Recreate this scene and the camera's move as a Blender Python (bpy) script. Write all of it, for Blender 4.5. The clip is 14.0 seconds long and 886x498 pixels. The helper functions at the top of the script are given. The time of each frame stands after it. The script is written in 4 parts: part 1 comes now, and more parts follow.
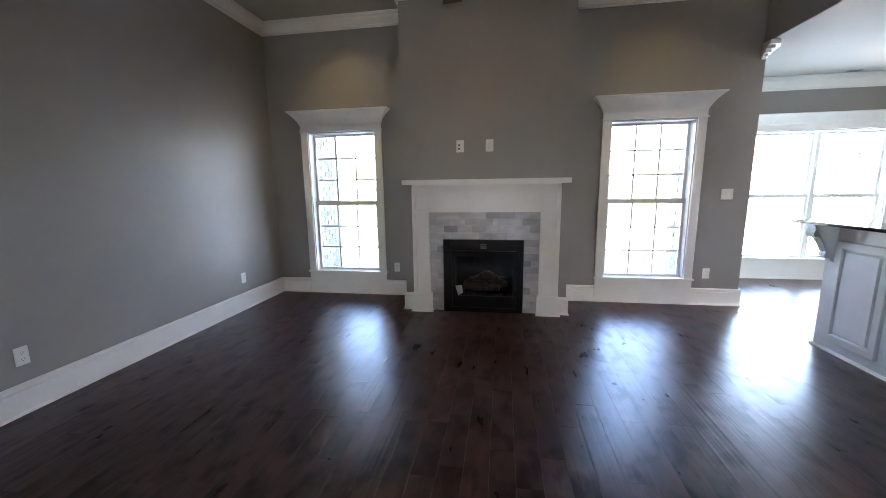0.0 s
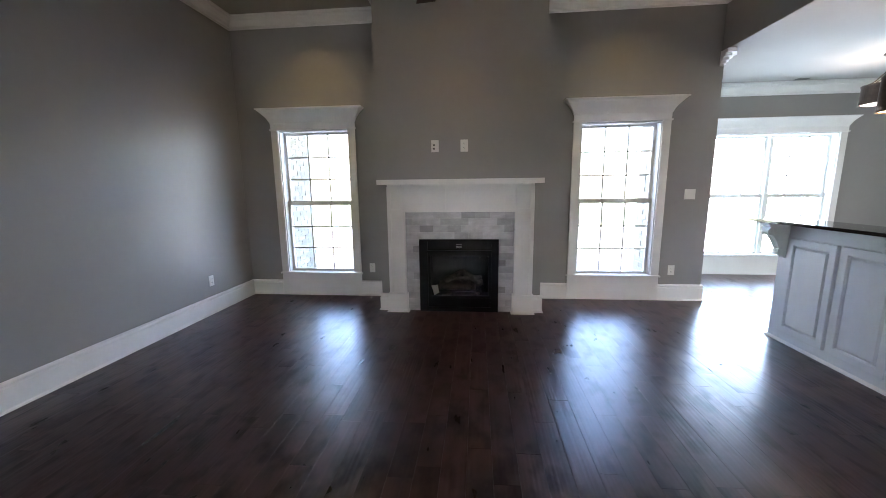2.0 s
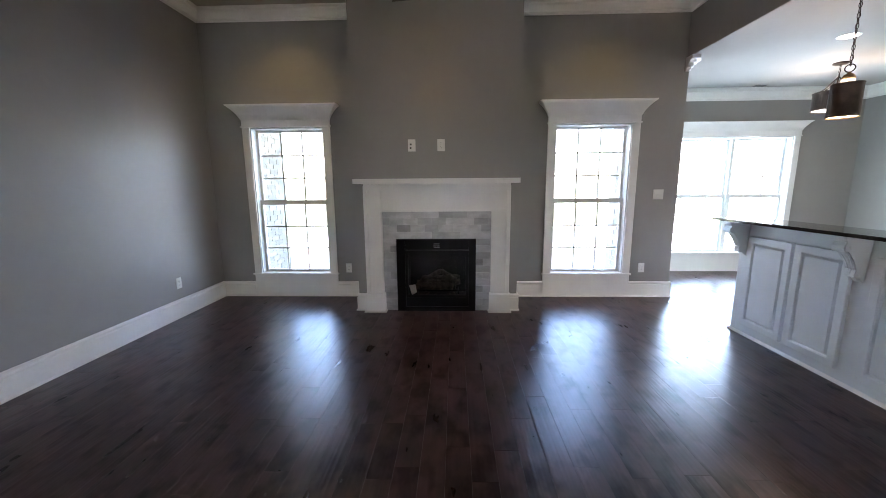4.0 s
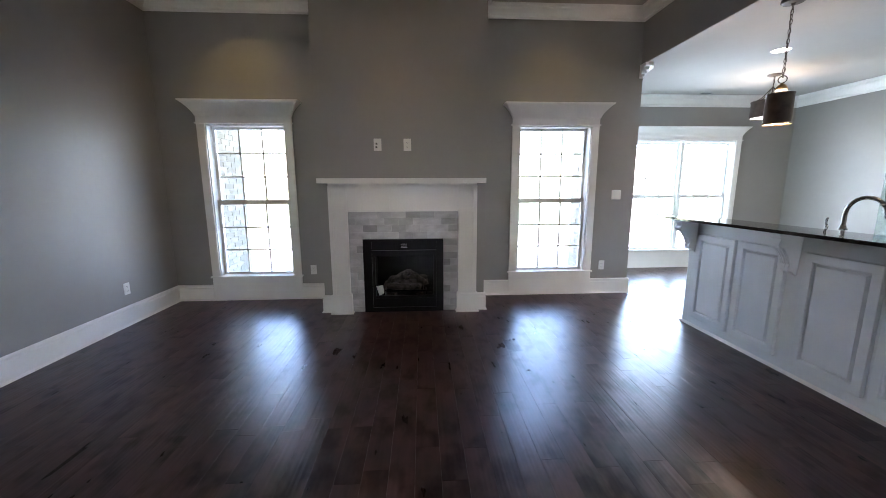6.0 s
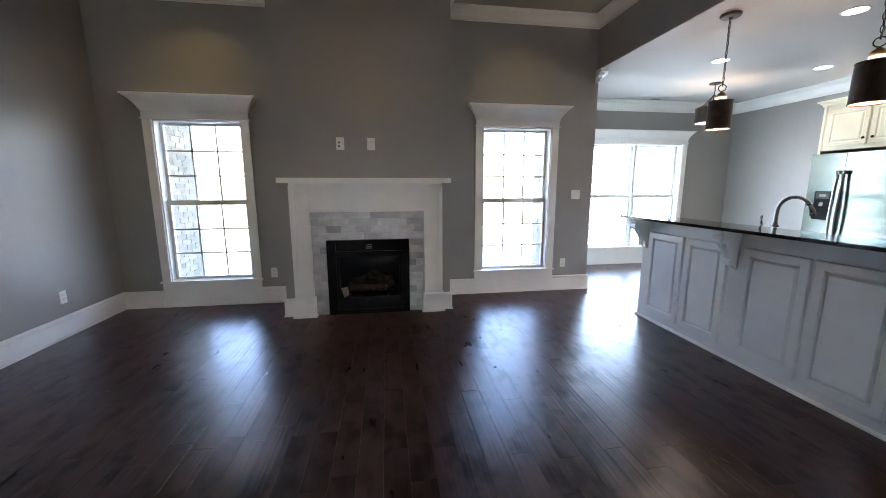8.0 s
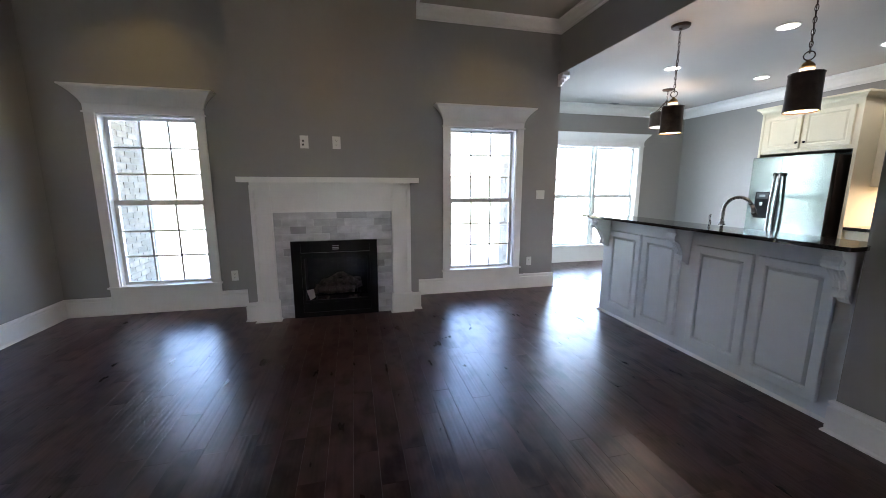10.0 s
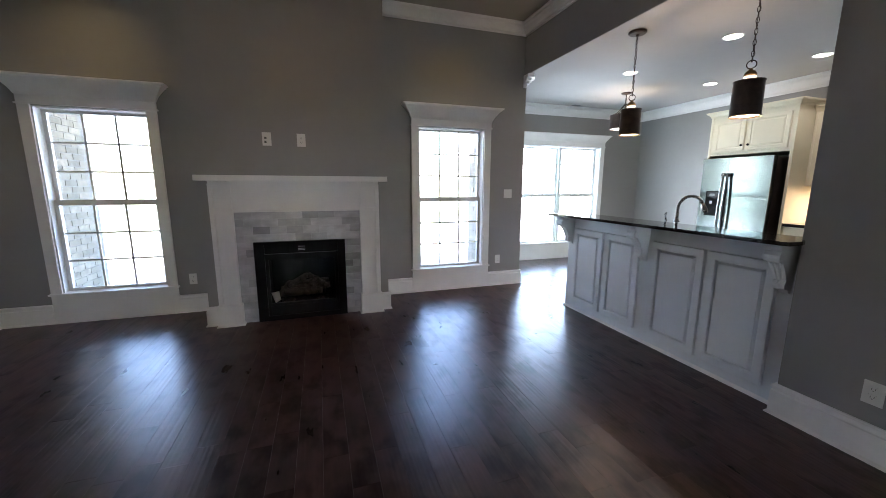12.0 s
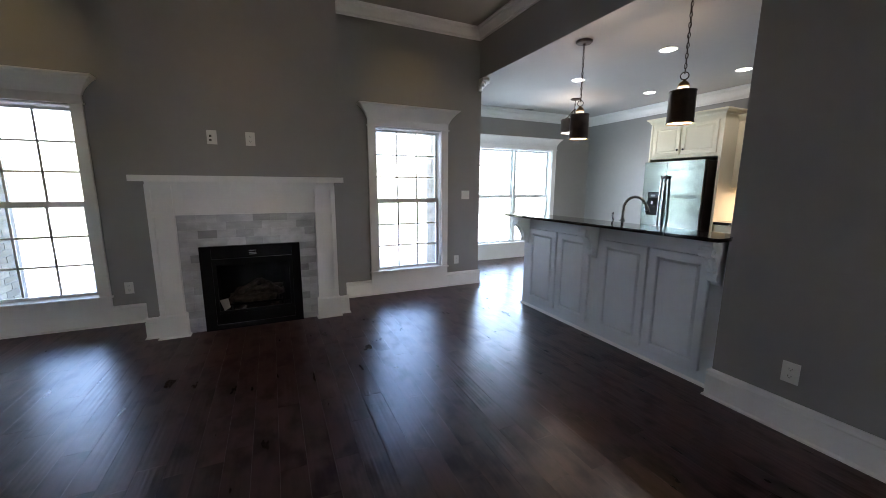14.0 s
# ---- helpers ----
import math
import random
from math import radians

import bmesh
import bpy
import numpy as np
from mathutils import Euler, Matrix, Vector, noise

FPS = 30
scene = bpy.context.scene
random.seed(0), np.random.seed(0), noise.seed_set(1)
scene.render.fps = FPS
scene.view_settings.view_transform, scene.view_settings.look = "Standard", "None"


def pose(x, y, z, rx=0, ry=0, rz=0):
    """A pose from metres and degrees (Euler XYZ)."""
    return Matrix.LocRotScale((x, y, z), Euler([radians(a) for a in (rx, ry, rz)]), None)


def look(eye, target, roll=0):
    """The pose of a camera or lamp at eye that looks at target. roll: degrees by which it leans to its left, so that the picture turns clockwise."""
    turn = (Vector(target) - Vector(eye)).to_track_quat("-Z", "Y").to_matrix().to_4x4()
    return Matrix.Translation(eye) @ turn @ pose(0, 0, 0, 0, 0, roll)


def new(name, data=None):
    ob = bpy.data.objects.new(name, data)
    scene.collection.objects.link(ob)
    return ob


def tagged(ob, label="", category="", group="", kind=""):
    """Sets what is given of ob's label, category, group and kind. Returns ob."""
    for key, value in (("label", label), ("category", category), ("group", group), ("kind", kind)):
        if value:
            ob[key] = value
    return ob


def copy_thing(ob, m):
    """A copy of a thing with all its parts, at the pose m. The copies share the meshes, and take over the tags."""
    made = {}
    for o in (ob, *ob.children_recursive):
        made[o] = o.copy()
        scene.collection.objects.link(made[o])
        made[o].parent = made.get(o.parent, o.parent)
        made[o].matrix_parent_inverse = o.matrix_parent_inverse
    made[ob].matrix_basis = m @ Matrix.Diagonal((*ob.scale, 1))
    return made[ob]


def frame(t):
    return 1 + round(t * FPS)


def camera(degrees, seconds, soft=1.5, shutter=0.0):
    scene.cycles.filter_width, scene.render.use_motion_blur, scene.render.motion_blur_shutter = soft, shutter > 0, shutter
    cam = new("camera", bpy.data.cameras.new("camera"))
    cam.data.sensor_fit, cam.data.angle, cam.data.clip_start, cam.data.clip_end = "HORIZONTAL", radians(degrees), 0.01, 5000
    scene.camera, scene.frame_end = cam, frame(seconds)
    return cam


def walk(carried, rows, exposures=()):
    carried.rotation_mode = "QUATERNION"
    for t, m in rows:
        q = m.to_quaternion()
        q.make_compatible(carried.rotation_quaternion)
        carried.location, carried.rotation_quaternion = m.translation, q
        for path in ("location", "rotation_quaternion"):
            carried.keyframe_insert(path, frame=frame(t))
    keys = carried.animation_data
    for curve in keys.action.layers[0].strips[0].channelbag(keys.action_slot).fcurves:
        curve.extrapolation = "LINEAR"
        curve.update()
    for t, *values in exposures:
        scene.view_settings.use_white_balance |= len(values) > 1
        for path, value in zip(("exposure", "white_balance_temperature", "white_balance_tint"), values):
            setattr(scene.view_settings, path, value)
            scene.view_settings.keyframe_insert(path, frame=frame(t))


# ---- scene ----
cam = camera(100.4, 14.0, soft=0.5)
EYE = (0.0, 0.0, 1.37)
# seconds, tilt, turn, lean of a camera that turns on the spot
TURNS = [
    (0.0, 80.56, 9.24, -0.78), (0.5, 80.58, 8.51, -0.77), (1.0, 80.59, 7.53, -0.75), (1.5, 80.57, 6.44, -0.71),
    (2.0, 80.49, 5.43, -0.67), (2.5, 80.42, 4.68, -0.59), (3.0, 80.41, 3.82, -0.48), (5.5, 80.35, -1.76, -0.31),
    (6.0, 80.34, -3.23, -0.19), (6.5, 80.35, -4.69, -0.25), (7.0, 80.34, -6.31, -0.24), (7.5, 80.33, -7.57, -0.21),
    (8.0, 80.32, -8.60, -0.08), (8.5, 80.33, -9.77, -0.04), (9.0, 80.34, -11.22, -0.01), (11.5, 80.19, -16.91, 0.22),
    (12.0, 80.17, -18.35, 0.21), (12.5, 80.23, -19.72, 0.23), (13.0, 80.27, -21.80, 0.23), (13.5, 80.34, -23.08, 0.29),
    (14.0, 80.39, -24.77, 0.29),
]
walk(cam, [(t, pose(*EYE, tilt, 0, turn) @ pose(0, 0, 0, 0, 0, lean)) for t, tilt, turn, lean in TURNS],
     exposures=[(0.0, 5.19, 6370, 19), (6.0, 5.11, 6370, 19), (8.0, 4.98, 6370, 19), (11.5, 4.74, 6370, 19), (13.0, 4.68, 6370, 19), (13.5, 4.65, 6370, 19), (14.0, 4.42, 6370, 19)])

# ---- light ----
world = bpy.data.worlds.new("sky")
scene.world = world
world.use_nodes = True
wn = world.node_tree.nodes
sky = wn.new("ShaderNodeTexSky")
sky.sky_type, sky.sun_disc = "NISHITA", False
sky.sun_elevation, sky.sun_rotation = radians(52), radians(200)
sky.air_density, sky.dust_density, sky.ozone_density = 1.0, 2.0, 1.0
wn["Background"].inputs["Strength"].default_value = 0.15
world.node_tree.links.new(sky.outputs[0], wn["Background"].inputs["Color"])

sun_data = bpy.data.lights.new("sun", "SUN")
sun_data.energy, sun_data.angle, sun_data.color = 1.5, radians(10), (1.0, 0.95, 0.88)
sun = new("sun", sun_data)
sun.matrix_world = look((-6, -18, 26), (0, 0, 0))


def lamp(name, kind, at, energy, color, size=0.1, to=None, spot=120, blend=0.6):
    data = bpy.data.lights.new(name, kind)
    data.energy, data.color = energy, color
    if kind == "AREA":
        data.shape, data.size = "DISK", size
    else:
        data.shadow_soft_size = size
    if kind == "SPOT":
        data.spot_size, data.spot_blend = radians(spot), blend
    ob = new(name, data)
    ob.matrix_world = look(at, to) if to else pose(*at)
    return ob


WARM = (1.0, 0.80, 0.56)
SOFT = (1.0, 0.96, 0.90)

# ---- plan ----
NORTH, WEST, EAST, SOUTH = 4.522, -2.97, 2.575, -7.4      # living room faces
CEIL, CEIL_K = 3.37, 2.772
BEAM_X, JAMB_X = 2.61, 2.64
CH_L, CH_R, CH_Y = -1.075, 0.68, 3.98                     # chimney breast
EAST_END = 1.32                                           # where the near east wall stops
K_NORTH, K_EAST, K_SOUTH = 5.94, 6.075, 0.2               # kitchen faces
ISL_X = 2.655

# ---- materials ----


def material(name, color, rough=0.5, metal=0.0, spec=0.5, vary=0.08, scale=6.0, bump=0.0, bump_scale=200.0, stretch=(1, 1, 1),
             rough_vary=0.0, per_object=0.0, brushed=0.0, skew=1.0):
    """A plain surface with stains at a large scale, fine grain and a fine relief."""
    m = bpy.data.materials.new(name)
    m.use_nodes = True
    nt = m.node_tree
    n, l = nt.nodes, nt.links
    b = n["Principled BSDF"]
    b.inputs["Roughness"].default_value = rough
    b.inputs["Metallic"].default_value = metal
    b.inputs["Specular IOR Level"].default_value = spec
    b.inputs["Anisotropic"].default_value = brushed
    geo = n.new("ShaderNodeNewGeometry")
    mp = n.new("ShaderNodeMapping")
    mp.inputs["Scale"].default_value = stretch
    l.new(geo.outputs["Position"], mp.inputs["Vector"])
    big, fine = n.new("ShaderNodeTexNoise"), n.new("ShaderNodeTexNoise")
    big.inputs["Scale"].default_value, big.inputs["Detail"].default_value = scale, 3
    fine.inputs["Scale"].default_value, fine.inputs["Detail"].default_value = scale * 12, 2
    for t in (big, fine):
        l.new(mp.outputs[0], t.inputs["Vector"])
    mix = n.new("ShaderNodeMath")
    mix.operation = "MULTIPLY_ADD"
    l.new(fine.outputs["Fac"], mix.inputs[0])
    mix.inputs[1].default_value = 0.4
    l.new(big.outputs["Fac"], mix.inputs[2])
    rng = n.new("ShaderNodeMapRange")
    rng.inputs["From Min"].default_value, rng.inputs["From Max"].default_value = 0.4, 1.0
    rng.inputs["To Min"].default_value, rng.inputs["To Max"].default_value = 1 - vary, 1 + vary
    l.new(mix.outputs[0], rng.inputs["Value"])
    value = rng.outputs[0]
    if per_object:
        info = n.new("ShaderNodeObjectInfo")
        r2 = n.new("ShaderNodeMapRange")
        r2.inputs["To Min"].default_value, r2.inputs["To Max"].default_value = 1 - per_object, 1 + per_object
        bent = n.new("ShaderNodeMath")
        bent.operation = "POWER"
        bent.inputs[1].default_value = skew
        l.new(info.outputs["Random"], bent.inputs[0])
        l.new(bent.outputs[0], r2.inputs["Value"])
        mul = n.new("ShaderNodeMath")
        mul.operation = "MULTIPLY"
        l.new(value, mul.inputs[0])
        l.new(r2.outputs[0], mul.inputs[1])
        value = mul.outputs[0]
    tint = n.new("ShaderNodeVectorMath")
    tint.operation = "SCALE"
    tint.inputs[0].default_value = color
    l.new(value, tint.inputs["Scale"])
    l.new(tint.outputs[0], b.inputs["Base Color"])
    if rough_vary:
        rr = n.new("ShaderNodeMapRange")
        rr.inputs["From Min"].default_value, rr.inputs["From Max"].default_value = 0.4, 1.0
        rr.inputs["To Min"].default_value, rr.inputs["To Max"].default_value = rough - rough_vary, rough + rough_vary
        l.new(mix.outputs[0], rr.inputs["Value"])
        l.new(rr.outputs[0], b.inputs["Roughness"])
    if bump:
        bt, bp = n.new("ShaderNodeTexNoise"), n.new("ShaderNodeBump")
        bt.inputs["Scale"].default_value, bt.inputs["Detail"].default_value = bump_scale, 2
        l.new(mp.outputs[0], bt.inputs["Vector"])
        bp.inputs["Strength"].default_value, bp.inputs["Distance"].default_value = bump, 0.002
        l.new(bt.outputs["Fac"], bp.inputs["Height"])
        l.new(bp.outputs[0], b.inputs["Normal"])
    return m


def glow(name, color, strength):
    m = bpy.data.materials.new(name)
    m.use_nodes = True
    b = m.node_tree.nodes["Principled BSDF"]
    b.inputs["Base Color"].default_value = (0.8, 0.8, 0.78, 1)
    b.inputs["Emission Color"].default_value = (*color, 1)
    b.inputs["Emission Strength"].default_value = strength
    return m


def glass(name, tint=(0.97, 0.99, 0.98), rough=0.0, ior=1.45):
    m = bpy.data.materials.new(name)
    m.use_nodes = True
    b = m.node_tree.nodes["Principled BSDF"]
    b.inputs["Base Color"].default_value = (*tint, 1)
    b.inputs["Roughness"].default_value = rough
    b.inputs["Transmission Weight"].default_value = 1.0
    b.inputs["IOR"].default_value = ior
    return m


def plank_material():
    """Dark stained hand-scraped maple: streaks and knots along each board, long shallow scrapes, satin varnish."""
    m = bpy.data.materials.new("dark_plank")
    m.use_nodes = True
    nt = m.node_tree
    n, l = nt.nodes, nt.links
    b = n["Principled BSDF"]
    geo, info = n.new("ShaderNodeNewGeometry"), n.new("ShaderNodeObjectInfo")
    pick = n.new("ShaderNodeMath")
    pick.operation = "ADD"
    l.new(info.outputs["Random"], pick.inputs[0])
    l.new(geo.outputs["Random Per Island"], pick.inputs[1])
    shift = n.new("ShaderNodeCombineXYZ")
    far = n.new("ShaderNodeMath")
    far.operation = "MULTIPLY"
    far.inputs[1].default_value = 37.0
    l.new(pick.outputs[0], far.inputs[0])
    l.new(far.outputs[0], shift.inputs["Z"])
    add = n.new("ShaderNodeVectorMath")
    l.new(geo.outputs["Position"], add.inputs[0])
    l.new(shift.outputs[0], add.inputs[1])

    def noise_at(scale, stretch, detail=3, rough=0.5):
        mp, t = n.new("ShaderNodeMapping"), n.new("ShaderNodeTexNoise")
        mp.inputs["Scale"].default_value = stretch
        t.inputs["Scale"].default_value, t.inputs["Detail"].default_value, t.inputs["Roughness"].default_value = scale, detail, rough
        l.new(add.outputs[0], mp.inputs["Vector"])
        l.new(mp.outputs[0], t.inputs["Vector"])
        return t.outputs["Fac"]

    grain = noise_at(60, (1, 0.06, 1), 4, 0.6)
    cloud = noise_at(9, (1, 0.4, 1), 3)
    ramp = n.new("ShaderNodeValToRGB")
    e = ramp.color_ramp.elements
    e[0].position, e[0].color = 0.30, (0.018, 0.0090, 0.0088, 1)
    e[1].position, e[1].color = 0.72, (0.078, 0.036, 0.034, 1)
    mixv = n.new("ShaderNodeMath")
    mixv.operation = "MULTIPLY_ADD"
    mixv.inputs[1].default_value = 0.20
    l.new(grain, mixv.inputs[0])
    sub = n.new("ShaderNodeMath")
    sub.operation = "MULTIPLY"
    sub.inputs[1].default_value = 0.82
    l.new(cloud, sub.inputs[0])
    l.new(sub.outputs[0], mixv.inputs[2])
    l.new(mixv.outputs[0], ramp.inputs["Fac"])
    blot = n.new("ShaderNodeMapRange")
    l.new(noise_at(6.5, (1.2, 0.7, 1), 3, 0.5), blot.inputs["Value"])
    blot.inputs["From Min"].default_value, blot.inputs["From Max"].default_value = 0.34, 0.52
    blot.inputs["To Min"].default_value, blot.inputs["To Max"].default_value = 0.50, 1.08
    board = n.new("ShaderNodeMapRange")
    frac = n.new("ShaderNodeMath")
    frac.operation = "FRACT"
    l.new(pick.outputs[0], frac.inputs[0])
    l.new(frac.outputs[0], board.inputs["Value"])
    board.inputs["To Min"].default_value, board.inputs["To Max"].default_value = 0.88, 1.12
    tint = n.new("ShaderNodeVectorMath")
    tint.operation = "SCALE"
    l.new(ramp.outputs[0], tint.inputs[0])
    both = n.new("ShaderNodeMath")
    both.operation = "MULTIPLY"
    l.new(board.outputs[0], both.inputs[0])
    l.new(blot.outputs[0], both.inputs[1])
    l.new(both.outputs[0], tint.inputs["Scale"])
    l.new(tint.outputs[0], b.inputs["Base Color"])
    sheen = n.new("ShaderNodeMapRange")
    l.new(blot.outputs[0], sheen.inputs["Value"])
    sheen.inputs["From Min"].default_value, sheen.inputs["From Max"].default_value = 0.50, 1.08
    sheen.inputs["To Min"].default_value, sheen.inputs["To Max"].default_value = 0.26, 0.43
    l.new(sheen.outputs[0], b.inputs["Specular IOR Level"])
    rr = n.new("ShaderNodeMapRange")
    l.new(cloud, rr.inputs["Value"])
    rr.inputs["To Min"].default_value, rr.inputs["To Max"].default_value = 0.25, 0.33
    l.new(rr.outputs[0], b.inputs["Roughness"])
    scrape = noise_at(34, (1.8, 0.012, 1), 0)
    wave = noise_at(2, (1, 0.6, 1), 1)
    where = n.new("ShaderNodeMapRange")
    l.new(noise_at(5, (1.2, 0.5, 1), 1), where.inputs["Value"])
    where.inputs["From Min"].default_value, where.inputs["From Max"].default_value = 0.40, 0.62
    where.inputs["To Min"].default_value, where.inputs["To Max"].default_value = 0.6, 1.5
    hsum = n.new("ShaderNodeMath")
    hsum.operation = "MULTIPLY"
    l.new(scrape, hsum.inputs[0])
    l.new(where.outputs[0], hsum.inputs[1])
    rolled = n.new("ShaderNodeMath")
    rolled.operation = "MULTIPLY_ADD"
    l.new(wave, rolled.inputs[0])
    rolled.inputs[1].default_value = 0.35
    l.new(hsum.outputs[0], rolled.inputs[2])
    hsum = rolled
    bp = n.new("ShaderNodeBump")
    bp.inputs["Strength"].default_value, bp.inputs["Distance"].default_value = 0.25, 0.004
    l.new(hsum.outputs[0], bp.inputs["Height"])
    l.new(bp.outputs[0], b.inputs["Normal"])
    return m


M_WALL = material("grey_wall_paint", (0.284, 0.272, 0.262), 0.41, vary=0.05, scale=1.5, bump=0.10, bump_scale=260)
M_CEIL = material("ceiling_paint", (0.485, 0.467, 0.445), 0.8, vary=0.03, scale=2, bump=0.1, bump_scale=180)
# off-white ceiling paint darkened and warmed: dim light up there put into its colour
M_CEIL_DIM = material("dimmed_ceiling_paint", (0.42, 0.40, 0.36), 0.85, vary=0.04, scale=1.5, bump=0.1, bump_scale=180)
M_TRIM = material("white_trim_paint", (0.83, 0.81, 0.795), 0.35, vary=0.05, scale=4, bump=0.05, bump_scale=120)
M_VINYL = material("white_vinyl", (0.80, 0.82, 0.81), 0.3, vary=0.03)
M_PLANK = plank_material()
M_SUB = material("dark_joint", (0.012, 0.008, 0.007), 0.8)
M_GLASS = glass("window_glass")
M_SMOKED = glass("smoked_glass", (0.60, 0.58, 0.60), 0.0, 1.12)
M_TILE = material("grey_marble_tile", (0.37, 0.362, 0.375), 0.28, vary=0.22, scale=9, per_object=0.42, stretch=(1, 1, 2), skew=0.45)
M_GROUT = material("pale_grout", (0.46, 0.45, 0.45), 0.9)
M_BLACK = material("black_metal", (0.006, 0.0055, 0.006), 0.5, spec=0.12, vary=0.2, scale=20, bump=0.05)
M_SOOT = material("dark_firebox", (0.010, 0.009, 0.009), 0.9, vary=0.4, scale=12, bump=0.3, bump_scale=60)
M_LOG = material("ceramic_log", (0.080, 0.068, 0.058), 0.9, vary=0.95, scale=22, bump=0.8, bump_scale=50)
M_CAB = material("painted_cabinet", (0.76, 0.785, 0.81), 0.38, vary=0.04, scale=5, bump=0.05)
M_CREAM = material("cream_cabinet", (0.74, 0.67, 0.50), 0.38, vary=0.04, scale=5)
M_GRANITE = material("black_granite", (0.014, 0.014, 0.016), 0.08, vary=0.7, scale=60, spec=0.6)
M_STEEL = material("brushed_steel", (0.158, 0.180, 0.179), 0.15, metal=1.0, vary=0.10, scale=2.2, stretch=(1, 0.15, 1.6), rough_vary=0.02, brushed=0.95)
M_PULL = material("steel_pull", (0.34, 0.35, 0.355), 0.22, metal=1.0, vary=0.05)
M_CHROME = material("dark_nickel", (0.29, 0.29, 0.295), 0.16, metal=1.0, vary=0.1)
M_DARKPLASTIC = material("dark_plastic", (0.02, 0.02, 0.022), 0.35)
M_CASE = material("dark_brown_case", (0.034, 0.024, 0.020), 0.5, vary=0.15, scale=8, bump=0.05)
M_DISPENSER = material("black_dispenser", (0.009, 0.009, 0.010), 0.6, spec=0.08)
M_BRONZE = material("aged_bronze", (0.070, 0.049, 0.041), 0.42, metal=0.6, vary=0.45, scale=14, rough_vary=0.1)
M_BRASS = material("aged_brass", (0.30, 0.21, 0.11), 0.4, metal=0.9, vary=0.3, scale=30)
M_PLATE = material("white_plate", (0.75, 0.74, 0.71), 0.4, vary=0.02)
M_SLOT = material("dark_slot", (0.10, 0.10, 0.10), 0.6)
M_PAPER = material("white_paper", (0.75, 0.74, 0.72), 0.8)
M_BRICK = material("pale_brick", (0.205, 0.190, 0.148), 0.9, vary=0.35, scale=9, bump=0.5, bump_scale=90, per_object=0.24)
M_MORTAR = material("pale_mortar", (0.20, 0.195, 0.175), 0.95, bump=0.3)
M_GRASS = material("dry_grass", (0.22, 0.23, 0.13), 0.95, vary=0.4, scale=1.5, bump=0.5, bump_scale=40)
M_LEAF = material("shrub_leaf", (0.075, 0.115, 0.045), 0.7, vary=0.4, scale=3)
M_SLAB = material("pale_concrete", (0.55, 0.54, 0.51), 0.9, vary=0.12, scale=2.5, bump=0.2)
M_BACKSPLASH = material("cream_backsplash", (0.62, 0.55, 0.44), 0.4, vary=0.1, scale=8)
M_VENT = material("grey_vent", (0.22, 0.22, 0.22), 0.5)
G_CAN = glow("lit_lens", (1.0, 0.93, 0.84), 1.6)
G_SHADE = glow("lit_diffuser", (1.0, 0.66, 0.32), 1.3)
G_DRUM = glow("lit_drum", (1.0, 0.90, 0.74), 0.14)
G_BULB = glow("lit_globe", (1.0, 0.82, 0.55), 0.06)

# ---- builders ----


def box(bm, x0, x1, y0, y1, z0, z1):
    v = [bm.verts.new(p) for p in ((x0, y0, z0), (x1, y0, z0), (x1, y1, z0), (x0, y1, z0), (x0, y0, z1), (x1, y0, z1), (x1, y1, z1), (x0, y1, z1))]
    return [bm.faces.new([v[i] for i in f]) for f in ((3, 2, 1, 0), (4, 5, 6, 7), (0, 1, 5, 4), (1, 2, 6, 5), (2, 3, 7, 6), (3, 0, 4, 7))]


def mesh_from(bm, name, mat, bevel=0.0, smooth=False, segments=2):
    if bevel:
        edges = [e for e in bm.edges if len(e.link_faces) == 2 and e.calc_face_angle(0) > 0.6]
        bmesh.ops.bevel(bm, geom=edges, offset=bevel, segments=segments, affect="EDGES", clamp_overlap=True)
    bmesh.ops.recalc_face_normals(bm, faces=bm.faces[:])
    me = bpy.data.meshes.new(name)
    bm.to_mesh(me)
    bm.free()
    if smooth:
        for p in me.polygons:
            p.use_smooth = True
    me.materials.append(mat)
    return me


def part(name, bm, mat, parent=None, label="", bevel=0.0, smooth=False, at=None, segments=2):
    return attach(name, mesh_from(bm, name, mat, bevel, smooth, segments), parent, label, at)


def standing(ob):
    """Where an object and its parents put it, in the world."""
    m = ob.matrix_basis.copy()
    return standing(ob.parent) @ ob.matrix_parent_inverse @ m if ob.parent else m


def attach(name, mesh, parent=None, label="", at=None):
    """Links a mesh that is drawn in world places under a thing or a part."""
    ob = new(name, mesh)
    if parent is not None:
        ob.parent = parent
        ob.matrix_parent_inverse = standing(parent).inverted()
    if at is not None:
        ob.matrix_basis = at
    return tagged(ob, label) if label else ob


def boxes(*spans):
    bm = bmesh.new()
    for s in spans:
        box(bm, *s)
    return bm


def thing(name, at, label, category, group="", kind=""):
    ob = new(name)
    ob.empty_display_size = 0.1
    ob.matrix_basis = at if isinstance(at, Matrix) else pose(*at)
    return tagged(ob, label, category, group, kind)


